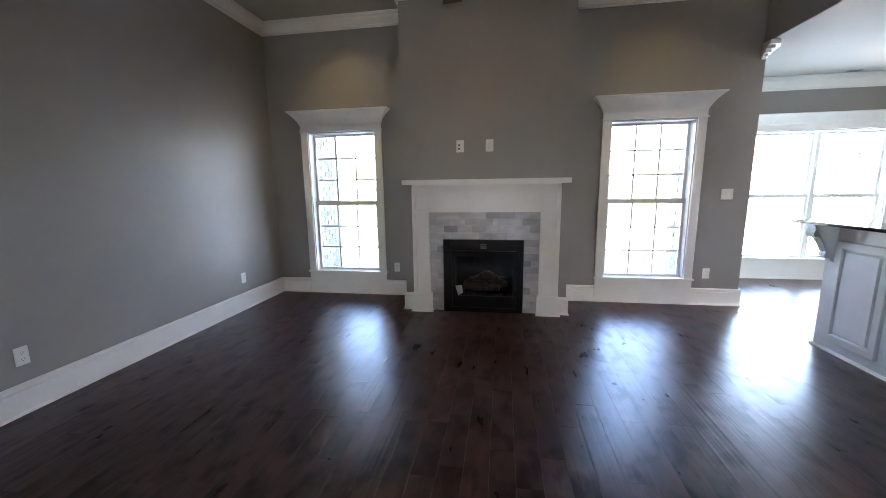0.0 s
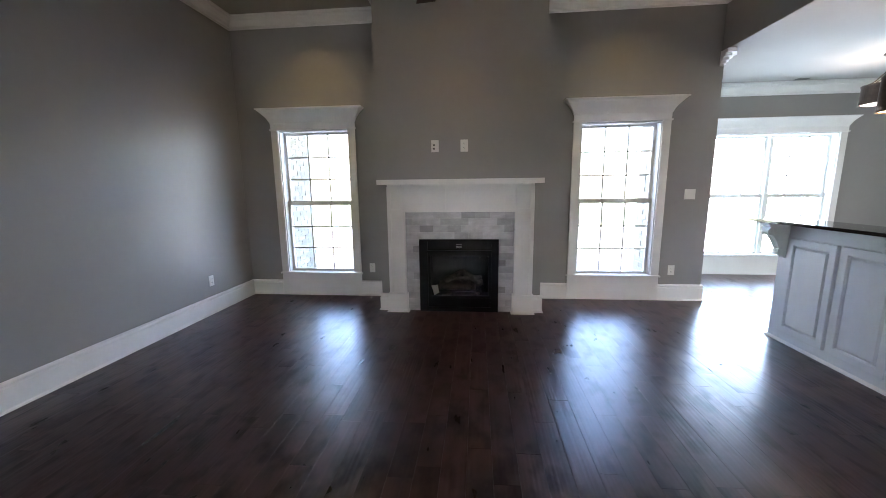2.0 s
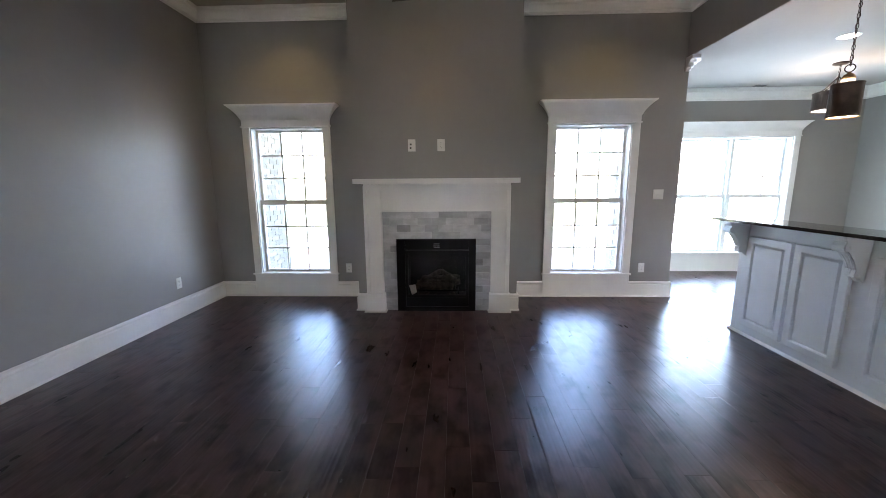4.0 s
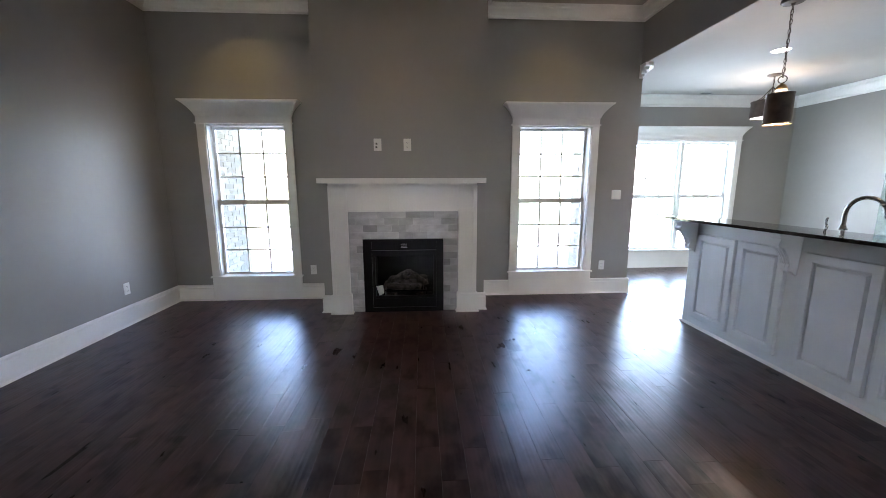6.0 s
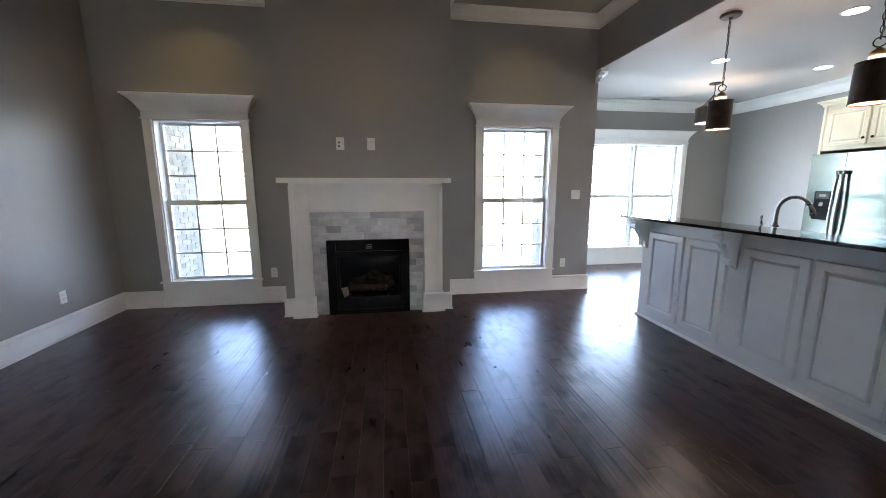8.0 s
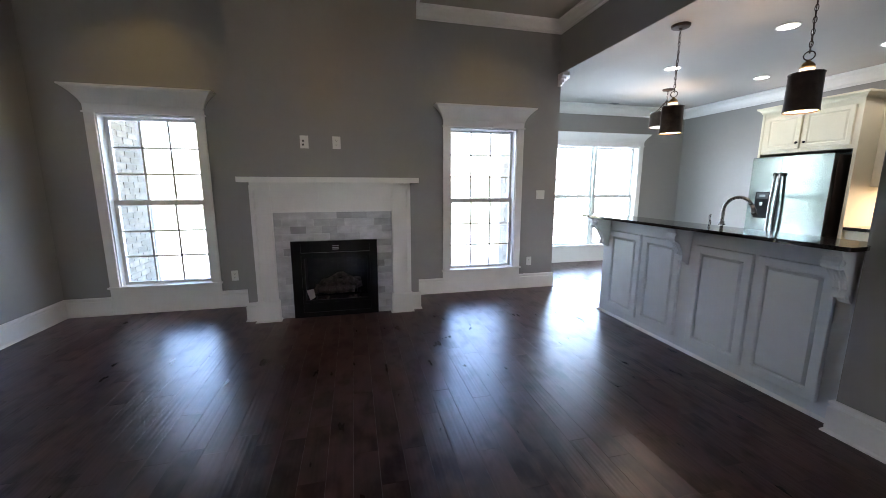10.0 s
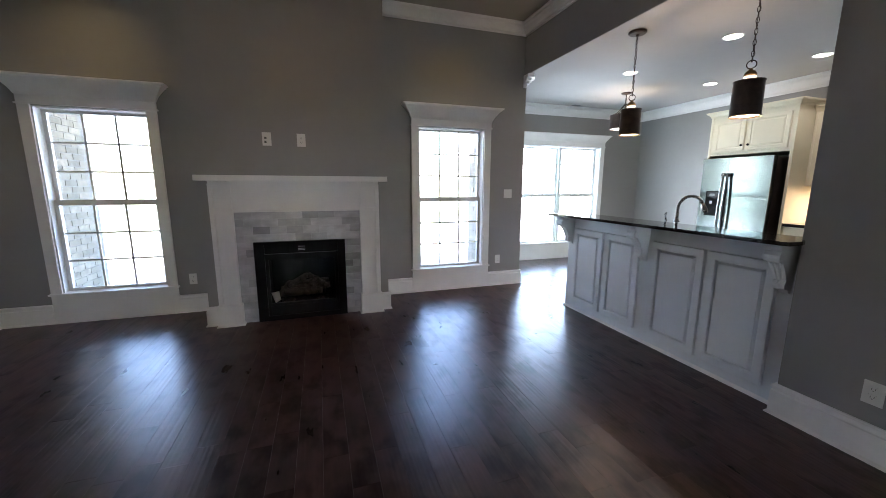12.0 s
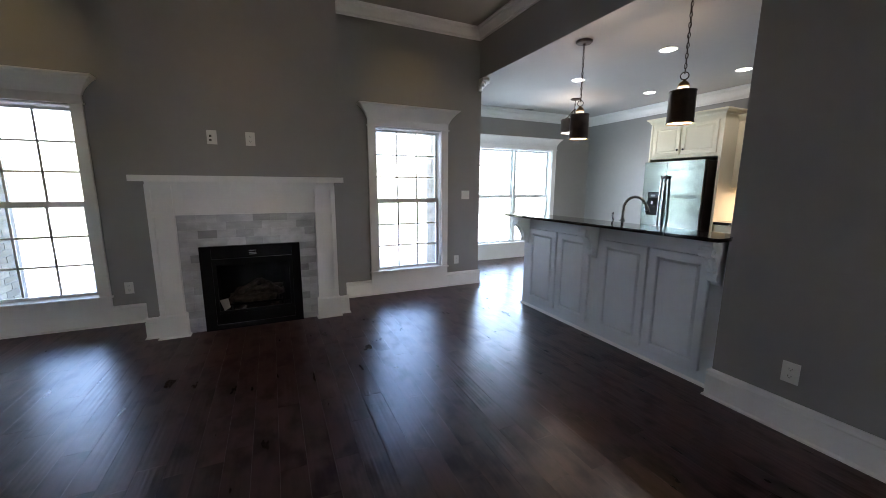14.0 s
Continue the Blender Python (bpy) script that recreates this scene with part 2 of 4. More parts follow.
def sweep(profile, path, closed=False):
    """A moulding: profile points (out from the wall, height) drawn along a line of (x, y) with the room on its left."""
    bm = bmesh.new()
    pts = [Vector(p) for p in path]
    rings = []
    for i, p in enumerate(pts):
        sides = []
        if i > 0:
            sides.append((p - pts[i - 1]).normalized())
        if i < len(pts) - 1:
            sides.append((pts[i + 1] - p).normalized())
        ns = [Vector((-s.y, s.x)) for s in sides]
        m = ns[0] if len(ns) == 1 else (ns[0] + ns[1]) / (1 + ns[0].dot(ns[1]))
        rings.append([bm.verts.new((p.x + m.x * d, p.y + m.y * d, z)) for d, z in profile])
    k = len(profile)
    for a, b in zip(rings, rings[1:]):
        for j in range(k):
            bm.faces.new((a[j], a[(j + 1) % k], b[(j + 1) % k], b[j]))
    bm.faces.new(rings[0])
    bm.faces.new(list(reversed(rings[-1])))
    return bm


def lathe(bm, outline, steps=24, centre=(0, 0), axis_z=0.0):
    """Turned shape from (radius, height) points; a radius of 0 closes it."""
    rings = []
    for r, z in outline:
        if r < 1e-6:
            rings.append([bm.verts.new((centre[0], centre[1], axis_z + z))])
        else:
            rings.append([bm.verts.new((centre[0] + r * math.cos(2 * math.pi * i / steps), centre[1] + r * math.sin(2 * math.pi * i / steps), axis_z + z))
                          for i in range(steps)])
    for a, b in zip(rings, rings[1:]):
        if len(a) == 1 and len(b) == 1:
            continue
        for i in range(steps):
            j = (i + 1) % steps
            if len(a) == 1:
                bm.faces.new((a[0], b[j], b[i]))
            elif len(b) == 1:
                bm.faces.new((a[i], a[j], b[0]))
            else:
                bm.faces.new((a[i], a[j], b[j], b[i]))
    return bm


def tube(bm, points, radius, steps=12):
    """A round bar along points; radius may be a list."""
    pts = [Vector(p) for p in points]
    radii = radius if isinstance(radius, (list, tuple)) else [radius] * len(pts)
    rings, up = [], Vector((0.31, 0.17, 0.93))
    for i, p in enumerate(pts):
        d = (pts[min(i + 1, len(pts) - 1)] - pts[max(i - 1, 0)]).normalized()
        if abs(d.dot(up)) > 0.95:
            up = Vector((0.93, 0.31, 0.17))
        u = d.cross(up).normalized()
        v = d.cross(u)
        rings.append([bm.verts.new(p + radii[i] * (math.cos(2 * math.pi * k / steps) * u + math.sin(2 * math.pi * k / steps) * v)) for k in range(steps)])
    for a, b in zip(rings, rings[1:]):
        for k in range(steps):
            j = (k + 1) % steps
            bm.faces.new((a[k], a[j], b[j], b[k]))
    bm.faces.new(list(reversed(rings[0])))
    bm.faces.new(rings[-1])
    return bm


def structure(name, bm, mat, label, category, bevel=0.0, smooth=False):
    return tagged(part(name, bm, mat, bevel=bevel, smooth=smooth), label, category, kind="structure")


# ---- shell of the rooms ----
WIN_A, WIN_B = (-2.455, -1.567), (1.173, 2.059)       # living room window openings
WIN_Z0, WIN_Z1 = 0.30, 2.075
WIN_K = (3.43, 5.12)
OUT_Y, K_OUT = 4.74, 6.14


def wall_with_openings(x0, x1, y0, y1, z1, openings, z0=-0.05):
    """One closed sheet of wall with holes: openings are (x from, x to, z from, z to)."""
    xs = sorted({x0, x1, *(v for o in openings for v in o[:2])})
    zs = sorted({z0, z1, *(v for o in openings for v in o[2:])})
    bm, made = bmesh.new(), {}

    def vert(x, y, z):
        if (x, y, z) not in made:
            made[(x, y, z)] = bm.verts.new((x, y, z))
        return made[(x, y, z)]

    def solid(i, k):
        if not (0 <= i < len(xs) - 1 and 0 <= k < len(zs) - 1):
            return False
        mx, mz = (xs[i] + xs[i + 1]) / 2, (zs[k] + zs[k + 1]) / 2
        return not any(a < mx < b and lo < mz < hi for a, b, lo, hi in openings)

    for i in range(len(xs) - 1):
        for k in range(len(zs) - 1):
            if not solid(i, k):
                continue
            a, b, lo, hi = xs[i], xs[i + 1], zs[k], zs[k + 1]
            for y in (y0, y1):
                bm.faces.new([vert(a, y, lo), vert(b, y, lo), vert(b, y, hi), vert(a, y, hi)])
            for step, ends in (((-1, 0), ((a, lo), (a, hi))), ((1, 0), ((b, lo), (b, hi))), ((0, -1), ((a, lo), (b, lo))), ((0, 1), ((a, hi), (b, hi)))):
                if not solid(i + step[0], k + step[1]):
                    (p, q), (u, v) = ends
                    bm.faces.new([vert(p, y0, q), vert(u, y0, v), vert(u, y1, v), vert(p, y1, q)])
    return bm


def slab(outline, place, thick):
    """A flat outline of (u, v) drawn out along its third axis. place turns (u, v, depth) into a place."""
    bm = bmesh.new()
    a, b = [[bm.verts.new(place(u, v, d)) for u, v in outline] for d in thick]
    bm.faces.new(a)
    bm.faces.new(b[::-1])
    for i in range(len(a)):
        j = (i + 1) % len(a)
        bm.faces.new((a[i], a[j], b[j], b[i]))
    return bm


structure("wall_north", wall_with_openings(WEST - 0.15, JAMB_X, NORTH, OUT_Y, CEIL + 0.1, [(*WIN_A, WIN_Z0, WIN_Z1), (*WIN_B, WIN_Z0, WIN_Z1)]),
          M_WALL, "grey painted living room wall with two tall windows", "wall")
structure("wall_west", boxes((WEST - 0.15, WEST, SOUTH - 0.15, NORTH, -0.05, CEIL + 0.1)), M_WALL, "plain grey painted side wall with a satin sheen", "wall")
WIN_S = ((-1.60, 0.40),)                   # unseen opening behind the eye, added to let daylight in
structure("wall_south", wall_with_openings(WEST, EAST, SOUTH - 0.2, SOUTH, CEIL + 0.1, [(*span, WIN_Z0, WIN_Z1) for span in WIN_S]), M_WALL, "unseen grey painted end wall with an added window", "wall")
structure("wall_east", boxes((EAST, EAST + 0.14, SOUTH - 0.15, EAST_END, -0.05, CEIL + 0.1)), M_WALL, "grey painted wall that ends at the breakfast bar", "wall")
structure("beam", boxes((BEAM_X, BEAM_X + 0.14, EAST_END, NORTH, CEIL_K + 0.006, CEIL + 0.1)), M_WALL, "grey painted header over the opening to the kitchen", "beam")
NOOK_Y = (4.98, 5.62)
nook_bm = wall_with_openings(OUT_Y, K_NORTH, -JAMB_X, 0.12 - JAMB_X, CEIL_K + 0.1, [(*NOOK_Y, WIN_Z0, WIN_Z1)])
nook_bm.transform(pose(0, 0, 0, 0, 0, 90))
structure("wall_nook", nook_bm, M_WALL, "grey painted side wall of the breakfast nook with a window", "wall")
structure("wall_kitchen_north", wall_with_openings(JAMB_X - 0.12, K_EAST + 0.15, K_NORTH, K_OUT, CEIL_K + 0.1, [(*WIN_K, WIN_Z0, WIN_Z1)]),
          M_WALL, "grey painted nook wall with a wide twin window", "wall")
structure("wall_kitchen_east", boxes((K_EAST, K_EAST + 0.15, K_SOUTH - 0.15, K_NORTH, -0.05, CEIL_K + 0.1)), M_WALL, "grey painted kitchen wall behind the fridge", "wall")
structure("wall_kitchen_south", boxes((EAST + 0.14, K_EAST, K_SOUTH - 0.15, K_SOUTH, -0.05, CEIL_K + 0.1)), M_WALL, "grey painted end wall of the kitchen", "wall")
structure("ceiling", boxes((WEST, BEAM_X, SOUTH, NORTH, CEIL, CEIL + 0.1)), M_CEIL_DIM, "high flat off-white living room ceiling, colour darkened for the dim light", "ceiling")
structure("ceiling_kitchen", slab([(BEAM_X + 0.003, EAST_END), (BEAM_X + 0.003, NORTH), (JAMB_X, NORTH), (JAMB_X, K_NORTH), (K_EAST, K_NORTH), (K_EAST, K_SOUTH),
                                   (EAST + 0.14, K_SOUTH), (EAST + 0.14, EAST_END)], lambda u, v, d: (u, v, d), (CEIL_K, CEIL_K + 0.006)),
          M_CEIL, "flat white kitchen ceiling with recessed lights", "ceiling")

FB = (-0.56, 0.15, 0.0, 0.70)      # hole for the firebox
structure("wall_chimney", slab([(CH_L, -0.05), (FB[0], -0.05), (FB[0], FB[3]), (FB[1], FB[3]), (FB[1], -0.05), (CH_R, -0.05), (CH_R, CEIL), (CH_L, CEIL)],
                                lambda u, v, d: (u, d, v), (CH_Y, NORTH)), M_WALL, "grey painted chimney breast", "chimney breast", bevel=0.007)

# mouldings
BASE = [(0.0, 0.0), (0.034, 0.0), (0.032, 0.010), (0.022, 0.019), (0.022, 0.150), (0.015, 0.156), (0.015, 0.167), (0.023, 0.172), (0.023, 0.183), (0.012, 0.193), (0.0, 0.193)]
CROWN = [(0.0, 0.0), (0.012, 0.0), (0.014, 0.020), (0.030, 0.026), (0.040, 0.050), (0.062, 0.078), (0.088, 0.092), (0.092, 0.108), (0.104, 0.112), (0.106, 0.130), (0.0, 0.130)]
CROWN_K = [(d * 0.65, CEIL_K - 0.172 + z * 1.32) for d, z in CROWN]
CROWN_J = [(d, CEIL_K - 0.150 + z) for d, z in ((0.0, 0.0), (0.014, 0.0), (0.014, 0.018), (0.030, 0.022), (0.030, 0.046), (0.054, 0.052), (0.054, 0.078), (0.082, 0.084), (0.082, 0.106),
                                                (0.118, 0.112), (0.118, 0.150), (0.0, 0.150))]
CROWN_L = [(d, CEIL - 0.130 + z) for d, z in CROWN]


def moulding(name, profile, path, label):
    return structure(name, sweep(profile, path), M_TRIM, label, "moulding")


moulding("baseboard", BASE, [(JAMB_X, OUT_Y + 0.4), (JAMB_X, NORTH), (2.145, NORTH)], "tall white baseboard with a rounded cap")
moulding("baseboard", BASE, [(1.085, NORTH), (CH_R, NORTH), (CH_R, CH_Y), (0.605, CH_Y)], "tall white baseboard with a rounded cap")
moulding("baseboard", BASE, [(-0.995, CH_Y), (CH_L, CH_Y), (CH_L, NORTH), (-1.485, NORTH)], "tall white baseboard with a rounded cap")
moulding("baseboard", BASE, [(-2.545, NORTH), (WEST, NORTH), (WEST, SOUTH), (EAST, SOUTH), (EAST, EAST_END), (EAST + 0.08, EAST_END)], "tall white baseboard with a rounded cap")
moulding("baseboard", BASE, [(K_EAST, 4.20), (K_EAST, K_NORTH), (5.30, K_NORTH)], "tall white baseboard with a rounded cap")
moulding("baseboard", BASE, [(3.28, K_NORTH), (JAMB_X, K_NORTH), (JAMB_X, OUT_Y + 0.4)], "tall white baseboard with a rounded cap")
moulding("crown_moulding", CROWN_L, [(EAST, SOUTH), (EAST, EAST_END), (BEAM_X, EAST_END), (BEAM_X, NORTH), (CH_R, NORTH), (CH_R, CH_Y), (CH_L, CH_Y), (CH_L, NORTH),
                                     (WEST, NORTH), (WEST, SOUTH), (EAST - 0.01, SOUTH)], "stepped white crown moulding round the high ceiling")
moulding("crown_moulding", CROWN_K, [(K_EAST, K_SOUTH), (K_EAST, K_NORTH), (JAMB_X + 0.12, K_NORTH)], "stepped white crown moulding round the kitchen ceiling")
moulding("crown_moulding", CROWN_J, [(JAMB_X, K_NORTH - 0.002), (JAMB_X, NORTH + 0.030), (JAMB_X - 0.020, NORTH - 0.001), (JAMB_X - 0.045, NORTH - 0.001)], "short white crown moulding returned at the end of the wall")

# ---- windows ----
CORNICE = [(0.0, 2.160), (0.006, 2.163), (0.014, 2.186), (0.030, 2.216), (0.056, 2.250), (0.084, 2.282), (0.100, 2.294), (0.102, 2.302), (0.116, 2.305), (0.118, 2.320), (0.0, 2.320)]


def window(name, x0, x1, face, cols, label, grid, bar=0.009, flare=1.0):
    """A cased opening with flared cornice, stool and apron, and one double-hung unit for each column."""
    w = thing(name, ((x0 + x1) / 2, face, 0), label, "window", kind="structure")
    a, b, f = x0 - 0.085, x1 + 0.085, face
    deep = f + 0.105
    for p, q in ((a, x0 + 0.003), (x1 - 0.003, b)):
        part("casing", boxes((p, q, f - 0.020, f, WIN_Z0, 2.078)), M_TRIM, w, bevel=0.003)
    part("head_board", boxes((a, b, f - 0.024, f, 2.092, 2.162)), M_TRIM, w, bevel=0.002)
    part("bead", boxes((a - 0.012, b + 0.012, f - 0.034, f, 2.078, 2.092)), M_TRIM, w, bevel=0.005, segments=3)
    part("cornice", sweep([(d * flare, 2.160 + (z - 2.160) * (0.4 + 0.6 * flare)) for d, z in CORNICE], [(b, f), (b, f - 0.024), (a, f - 0.024), (a, f)]), M_TRIM, w)
    part("window_sill", boxes((a - 0.014, b + 0.014, f - 0.040, f, 0.284, 0.302), (x0, x1, f, deep, 0.284, 0.302)), M_TRIM, w, bevel=0.004)
    part("apron", boxes((a, b, f - 0.022, f, 0.0, 0.284)), M_TRIM, w, bevel=0.002)
    part("shoe", boxes((a, b, f - 0.034, f - 0.022, 0.0, 0.016)), M_TRIM, w, bevel=0.005)
    part("window_frame", boxes((x0, x0 + 0.014, f + 0.001, deep, 0.302, WIN_Z1), (x1 - 0.014, x1, f + 0.001, deep, 0.302, WIN_Z1),
                               (x0 + 0.014, x1 - 0.014, f + 0.001, deep, WIN_Z1 - 0.014, WIN_Z1)), M_VINYL, w)
    span = (x1 - x0 - 0.028 - 0.05 * (cols - 1)) / cols
    for c in range(cols):
        l = x0 + 0.014 + c * (span + 0.05)
        r = l + span
        if c:
            part("mullion", boxes((l - 0.05, l, f + 0.05, deep + 0.03, 0.302, WIN_Z1 - 0.014)), M_VINYL, w, bevel=0.003)
        for lo, hi, y, bottom in ((1.172, WIN_Z1 - 0.015, f + 0.122, 0.045), (0.303, 1.215, f + 0.088, 0.038)):
            st = 0.034
            g0, g1, h0, h1 = l + st, r - st, lo + (0.042 if lo > 1 else bottom - 0.010), hi - (0.030 if lo > 1 else 0.055)
            sash = part("sash", boxes((l, g0, y - 0.016, y + 0.016, lo, hi), (g1, r, y - 0.016, y + 0.016, lo, hi),
                                      (g0, g1, y - 0.016, y + 0.016, lo, h0), (g0, g1, y - 0.016, y + 0.016, h1, hi)), M_VINYL, w)
            cx, rz = grid
            for i in range(1, cx):
                x = g0 + (g1 - g0) * i / cx
                part("muntin", boxes((x - bar, x + bar, y - 0.006, y + 0.006, h0, h1)), M_VINYL, sash)
            for k in range(1, rz):
                z = h0 + (h1 - h0) * k / rz
                part("muntin", boxes((g0, g1, y - 0.006, y + 0.006, z - bar, z + bar)), M_VINYL, sash)
            pw, ph = (g1 - g0) / cx, (h1 - h0) / rz
            pane = mesh_from(boxes((0.001, pw - 0.001, -0.002, 0.002, 0.001, ph - 0.001)), "pane", M_GLASS)
            for i in range(cx):
                for k in range(rz):
                    ob = attach("pane", pane, sash, at=pose(g0 + i * pw, y, h0 + k * ph))
                    ob.visible_shadow = False
    return w


window("window_1", *WIN_A, NORTH, 1, "tall white double-hung window with a flared cornice and grilles", (3, 3))
window("window_2", *WIN_B, NORTH, 1, "tall white double-hung window with a flared cornice and grilles", (3, 3))
side_sky = lamp("side_daylight", "AREA", (JAMB_X - 0.12, 5.30, 1.19), 1.30, (0.64, 0.90, 0.93), 0.62, (6.0, 5.30, 1.19))
side_sky.data.shape, side_sky.data.size_y = "RECTANGLE", 1.74
lamp("nook_daylight", "AREA", ((WIN_K[0] + WIN_K[1]) / 2, K_OUT + 0.02, 1.19), 1.95, (0.74, 0.92, 1.0), 1.7, (4.2, 3.0, 1.19))
window("window_3", *WIN_K, K_NORTH, 2, "wide white twin window with a flared cornice in the nook", (3, 3), 0.0055, 0.7)
side = window("window_4", *NOOK_Y, NORTH, 1, "narrow white double-hung window in the nook side wall", (3, 3))
side.matrix_basis = pose(JAMB_X, sum(NOOK_Y) / 2, 0, 0, 0, 90)
# added window out of view, so daylight falls on the north wall and mantel
for n, (x0, x1) in enumerate(WIN_S):
    w = window("window_%d" % (5 + n), x0, x1, NORTH, 1, "white double-hung window added in the unseen end wall", (3, 3))
    w.matrix_basis = pose((x0 + x1) / 2, SOUTH, 0, 0, 0, 180)

# ---- fireplace ----
mantel = thing("fireplace_mantel", (-0.193, CH_Y, 0), "white painted wooden fireplace surround with panelled legs", "mantel")
SY = 3.912
part("shelf", boxes((-1.052, 0.664, 3.820, CH_Y, 1.402, 1.452)), M_TRIM, mantel, bevel=0.003)
part("frieze", boxes((-0.785, 0.390, SY + 0.020, CH_Y, 1.112, 1.402), (-0.972, -0.785, SY + 0.020, CH_Y, 1.3955, 1.402), (0.390, 0.586, SY + 0.020, CH_Y, 1.3955, 1.402)), M_TRIM, mantel)
for x0, x1 in ((-0.775, -0.339), (-0.331, 0.380)):
    part("frieze_panel", boxes((x0, x1, SY + 0.008, SY + 0.021, 1.136, 1.356)), M_TRIM, mantel, bevel=0.002)
part("rail", boxes((-0.972, 0.586, SY, SY + 0.022, 1.363, 1.376)), M_TRIM, mantel)
part("rail", boxes((-0.785, 0.390, SY - 0.002, SY + 0.021, 1.108, 1.130)), M_TRIM, mantel, bevel=0.002)
for x0, x1 in ((-0.972, -0.785), (0.390, 0.586)):
    leg = part("pilaster", boxes((x0, x1, SY + 0.024, CH_Y, 0.0, 1.395)), M_TRIM, mantel)
    for p, q in ((x0, x0 + 0.038), (x1 - 0.038, x1)):
        part("stile", boxes((p, q, SY, SY + 0.024, 0.215, 1.362)), M_TRIM, leg, bevel=0.002)
    part("block_rail", boxes((x0 + 0.038, x1 - 0.038, SY, SY + 0.024, 1.092, 1.140)), M_TRIM, leg, bevel=0.002)
    part("block_rail", boxes((x0 + 0.038, x1 - 0.038, SY, SY + 0.024, 1.330, 1.362)), M_TRIM, leg, bevel=0.002)
    plinth = part("plinth", boxes((x0 - 0.016, x1 + 0.016, 3.892, CH_Y, 0.0, 0.205)), M_TRIM, mantel, bevel=0.003)
    part("plinth_cap", sweep([(0, 0.205), (0, 0.215), (0.004, 0.215), (0.013, 0.205)], [(x1 + 0.002, CH_Y), (x1 + 0.002, 3.906), (x0 - 0.002, 3.906), (x0 - 0.002, CH_Y)]), M_TRIM, plinth)
    part("shoe", sweep([(0, 0.001), (0.014, 0.001), (0.012, 0.008), (0.004, 0.016), (0, 0.016)],
                       [(x1 + 0.016, CH_Y), (x1 + 0.016, 3.892), (x0 - 0.016, 3.892), (x0 - 0.016, CH_Y)]), M_TRIM, plinth)

surround = structure("tile_backing", boxes((-0.785, -0.640, 3.972, CH_Y, 0.0, 1.112), (0.228, 0.390, 3.972, CH_Y, 0.0, 1.112), (-0.640, 0.228, 3.972, CH_Y, 0.812, 1.112)),
                     M_GROUT, "grey marble subway tile round the firebox", "tile surround")
TW, TH = 0.1524, 0.0750
tile_meshes = {}


def tile(x0, x1, z0, z1):
    w, h = round(x1 - x0 - 0.002, 4), round(z1 - z0 - 0.002, 4)
    if w < 0.012 or h < 0.012:
        return
    if (w, h) not in tile_meshes:
        tile_meshes[(w, h)] = mesh_from(boxes((0, w, -0.007, 0, 0, h)), "tile", M_TILE, bevel=0.0012, segments=1)
    attach("tile", tile_meshes[(w, h)], surround, at=pose(x0 + 0.001, 3.972, z0 + 0.001))


row, z = 0, 1.112
while z > 0.02:
    z0 = max(z - TH, 0.0)
    off = TW / 2 if row % 2 else 0.0
    spans = [(-0.785, 0.390)] if z0 > 0.80 else [(-0.785, -0.640), (0.228, 0.390)]
    for lo, hi in spans:
        x = lo - off
        while x < hi:
            a, b = max(x, lo), min(x + TW, hi)
            if b - a > 0.012:
                tile(a, b, z0, z)
            x += TW
    z, row = z0, row + 1

insert = thing("gas_fireplace", (-0.206, CH_Y, 0), "black metal gas fireplace insert with ceramic logs", "fireplace")
FX0, FX1, FT = -0.638, 0.226, 0.808
part("frame", boxes((FX0, -0.545, 3.945, CH_Y, 0, FT), (0.148, FX1, 3.945, CH_Y, 0, FT), (-0.545, 0.148, 3.945, CH_Y, 0.785, FT), (-0.545, 0.148, 3.945, CH_Y, 0, 0.05)),
     M_BLACK, insert, bevel=0.003)
part("upper_panel", boxes((-0.545, 0.148, 3.958, 3.976, 0.690, 0.785)), M_BLACK, insert, bevel=0.003)
part("hood", boxes((-0.545, 0.148, 3.940, 3.976, 0.662, 0.688)), M_BLACK, insert, bevel=0.008, segments=3)
part("lower_panel", boxes((-0.545, 0.148, 3.958, 3.976, 0.050, 0.150)), M_BLACK, insert, bevel=0.003)
part("door_frame", boxes((-0.545, -0.515, 3.960, 3.985, 0.15, 0.66), (0.118, 0.148, 3.960, 3.985, 0.15, 0.66), (-0.515, 0.118, 3.960, 3.985, 0.628, 0.66), (-0.515, 0.118, 3.960, 3.985, 0.15, 0.178)),
     M_BLACK, insert, bevel=0.003)
for z0, z1 in ((0.752, 0.757), (0.730, 0.736), (0.716, 0.722)):
    part("badge_bar", boxes((-0.232, -0.168, 3.953, 3.959, z0, z1)), M_VENT, insert, bevel=0.0015)
part("firebox", boxes((-0.548, -0.535, 3.985, 4.35, 0.10, 0.69), (0.138, 0.148, 3.985, 4.35, 0.10, 0.69), (-0.535, 0.138, 4.34, 4.35, 0.10, 0.69),
                      (-0.535, 0.138, 3.985, 4.34, 0.10, 0.115), (-0.535, 0.138, 3.985, 4.34, 0.68, 0.69)), M_SOOT, insert)
pane = part("glass_front", boxes((-0.513, 0.116, 3.972, 3.976, 0.18, 0.627)), M_SMOKED, insert, "smoked glass front")
pane.visible_shadow = False
grate = part("grate", boxes((-0.45, 0.05, 4.06, 4.072, 0.20, 0.212), (-0.45, 0.05, 4.20, 4.212, 0.20, 0.212), (-0.44, -0.428, 4.05, 4.22, 0.115, 0.20), (0.03, 0.042, 4.05, 4.22, 0.115, 0.20)),
             M_BLACK, insert)
for i in range(7):
    part("bar", boxes((-0.42 + i * 0.07, -0.408 + i * 0.07, 4.03, 4.24, 0.212, 0.222)), M_BLACK, grate)
rnd = random.Random(7)


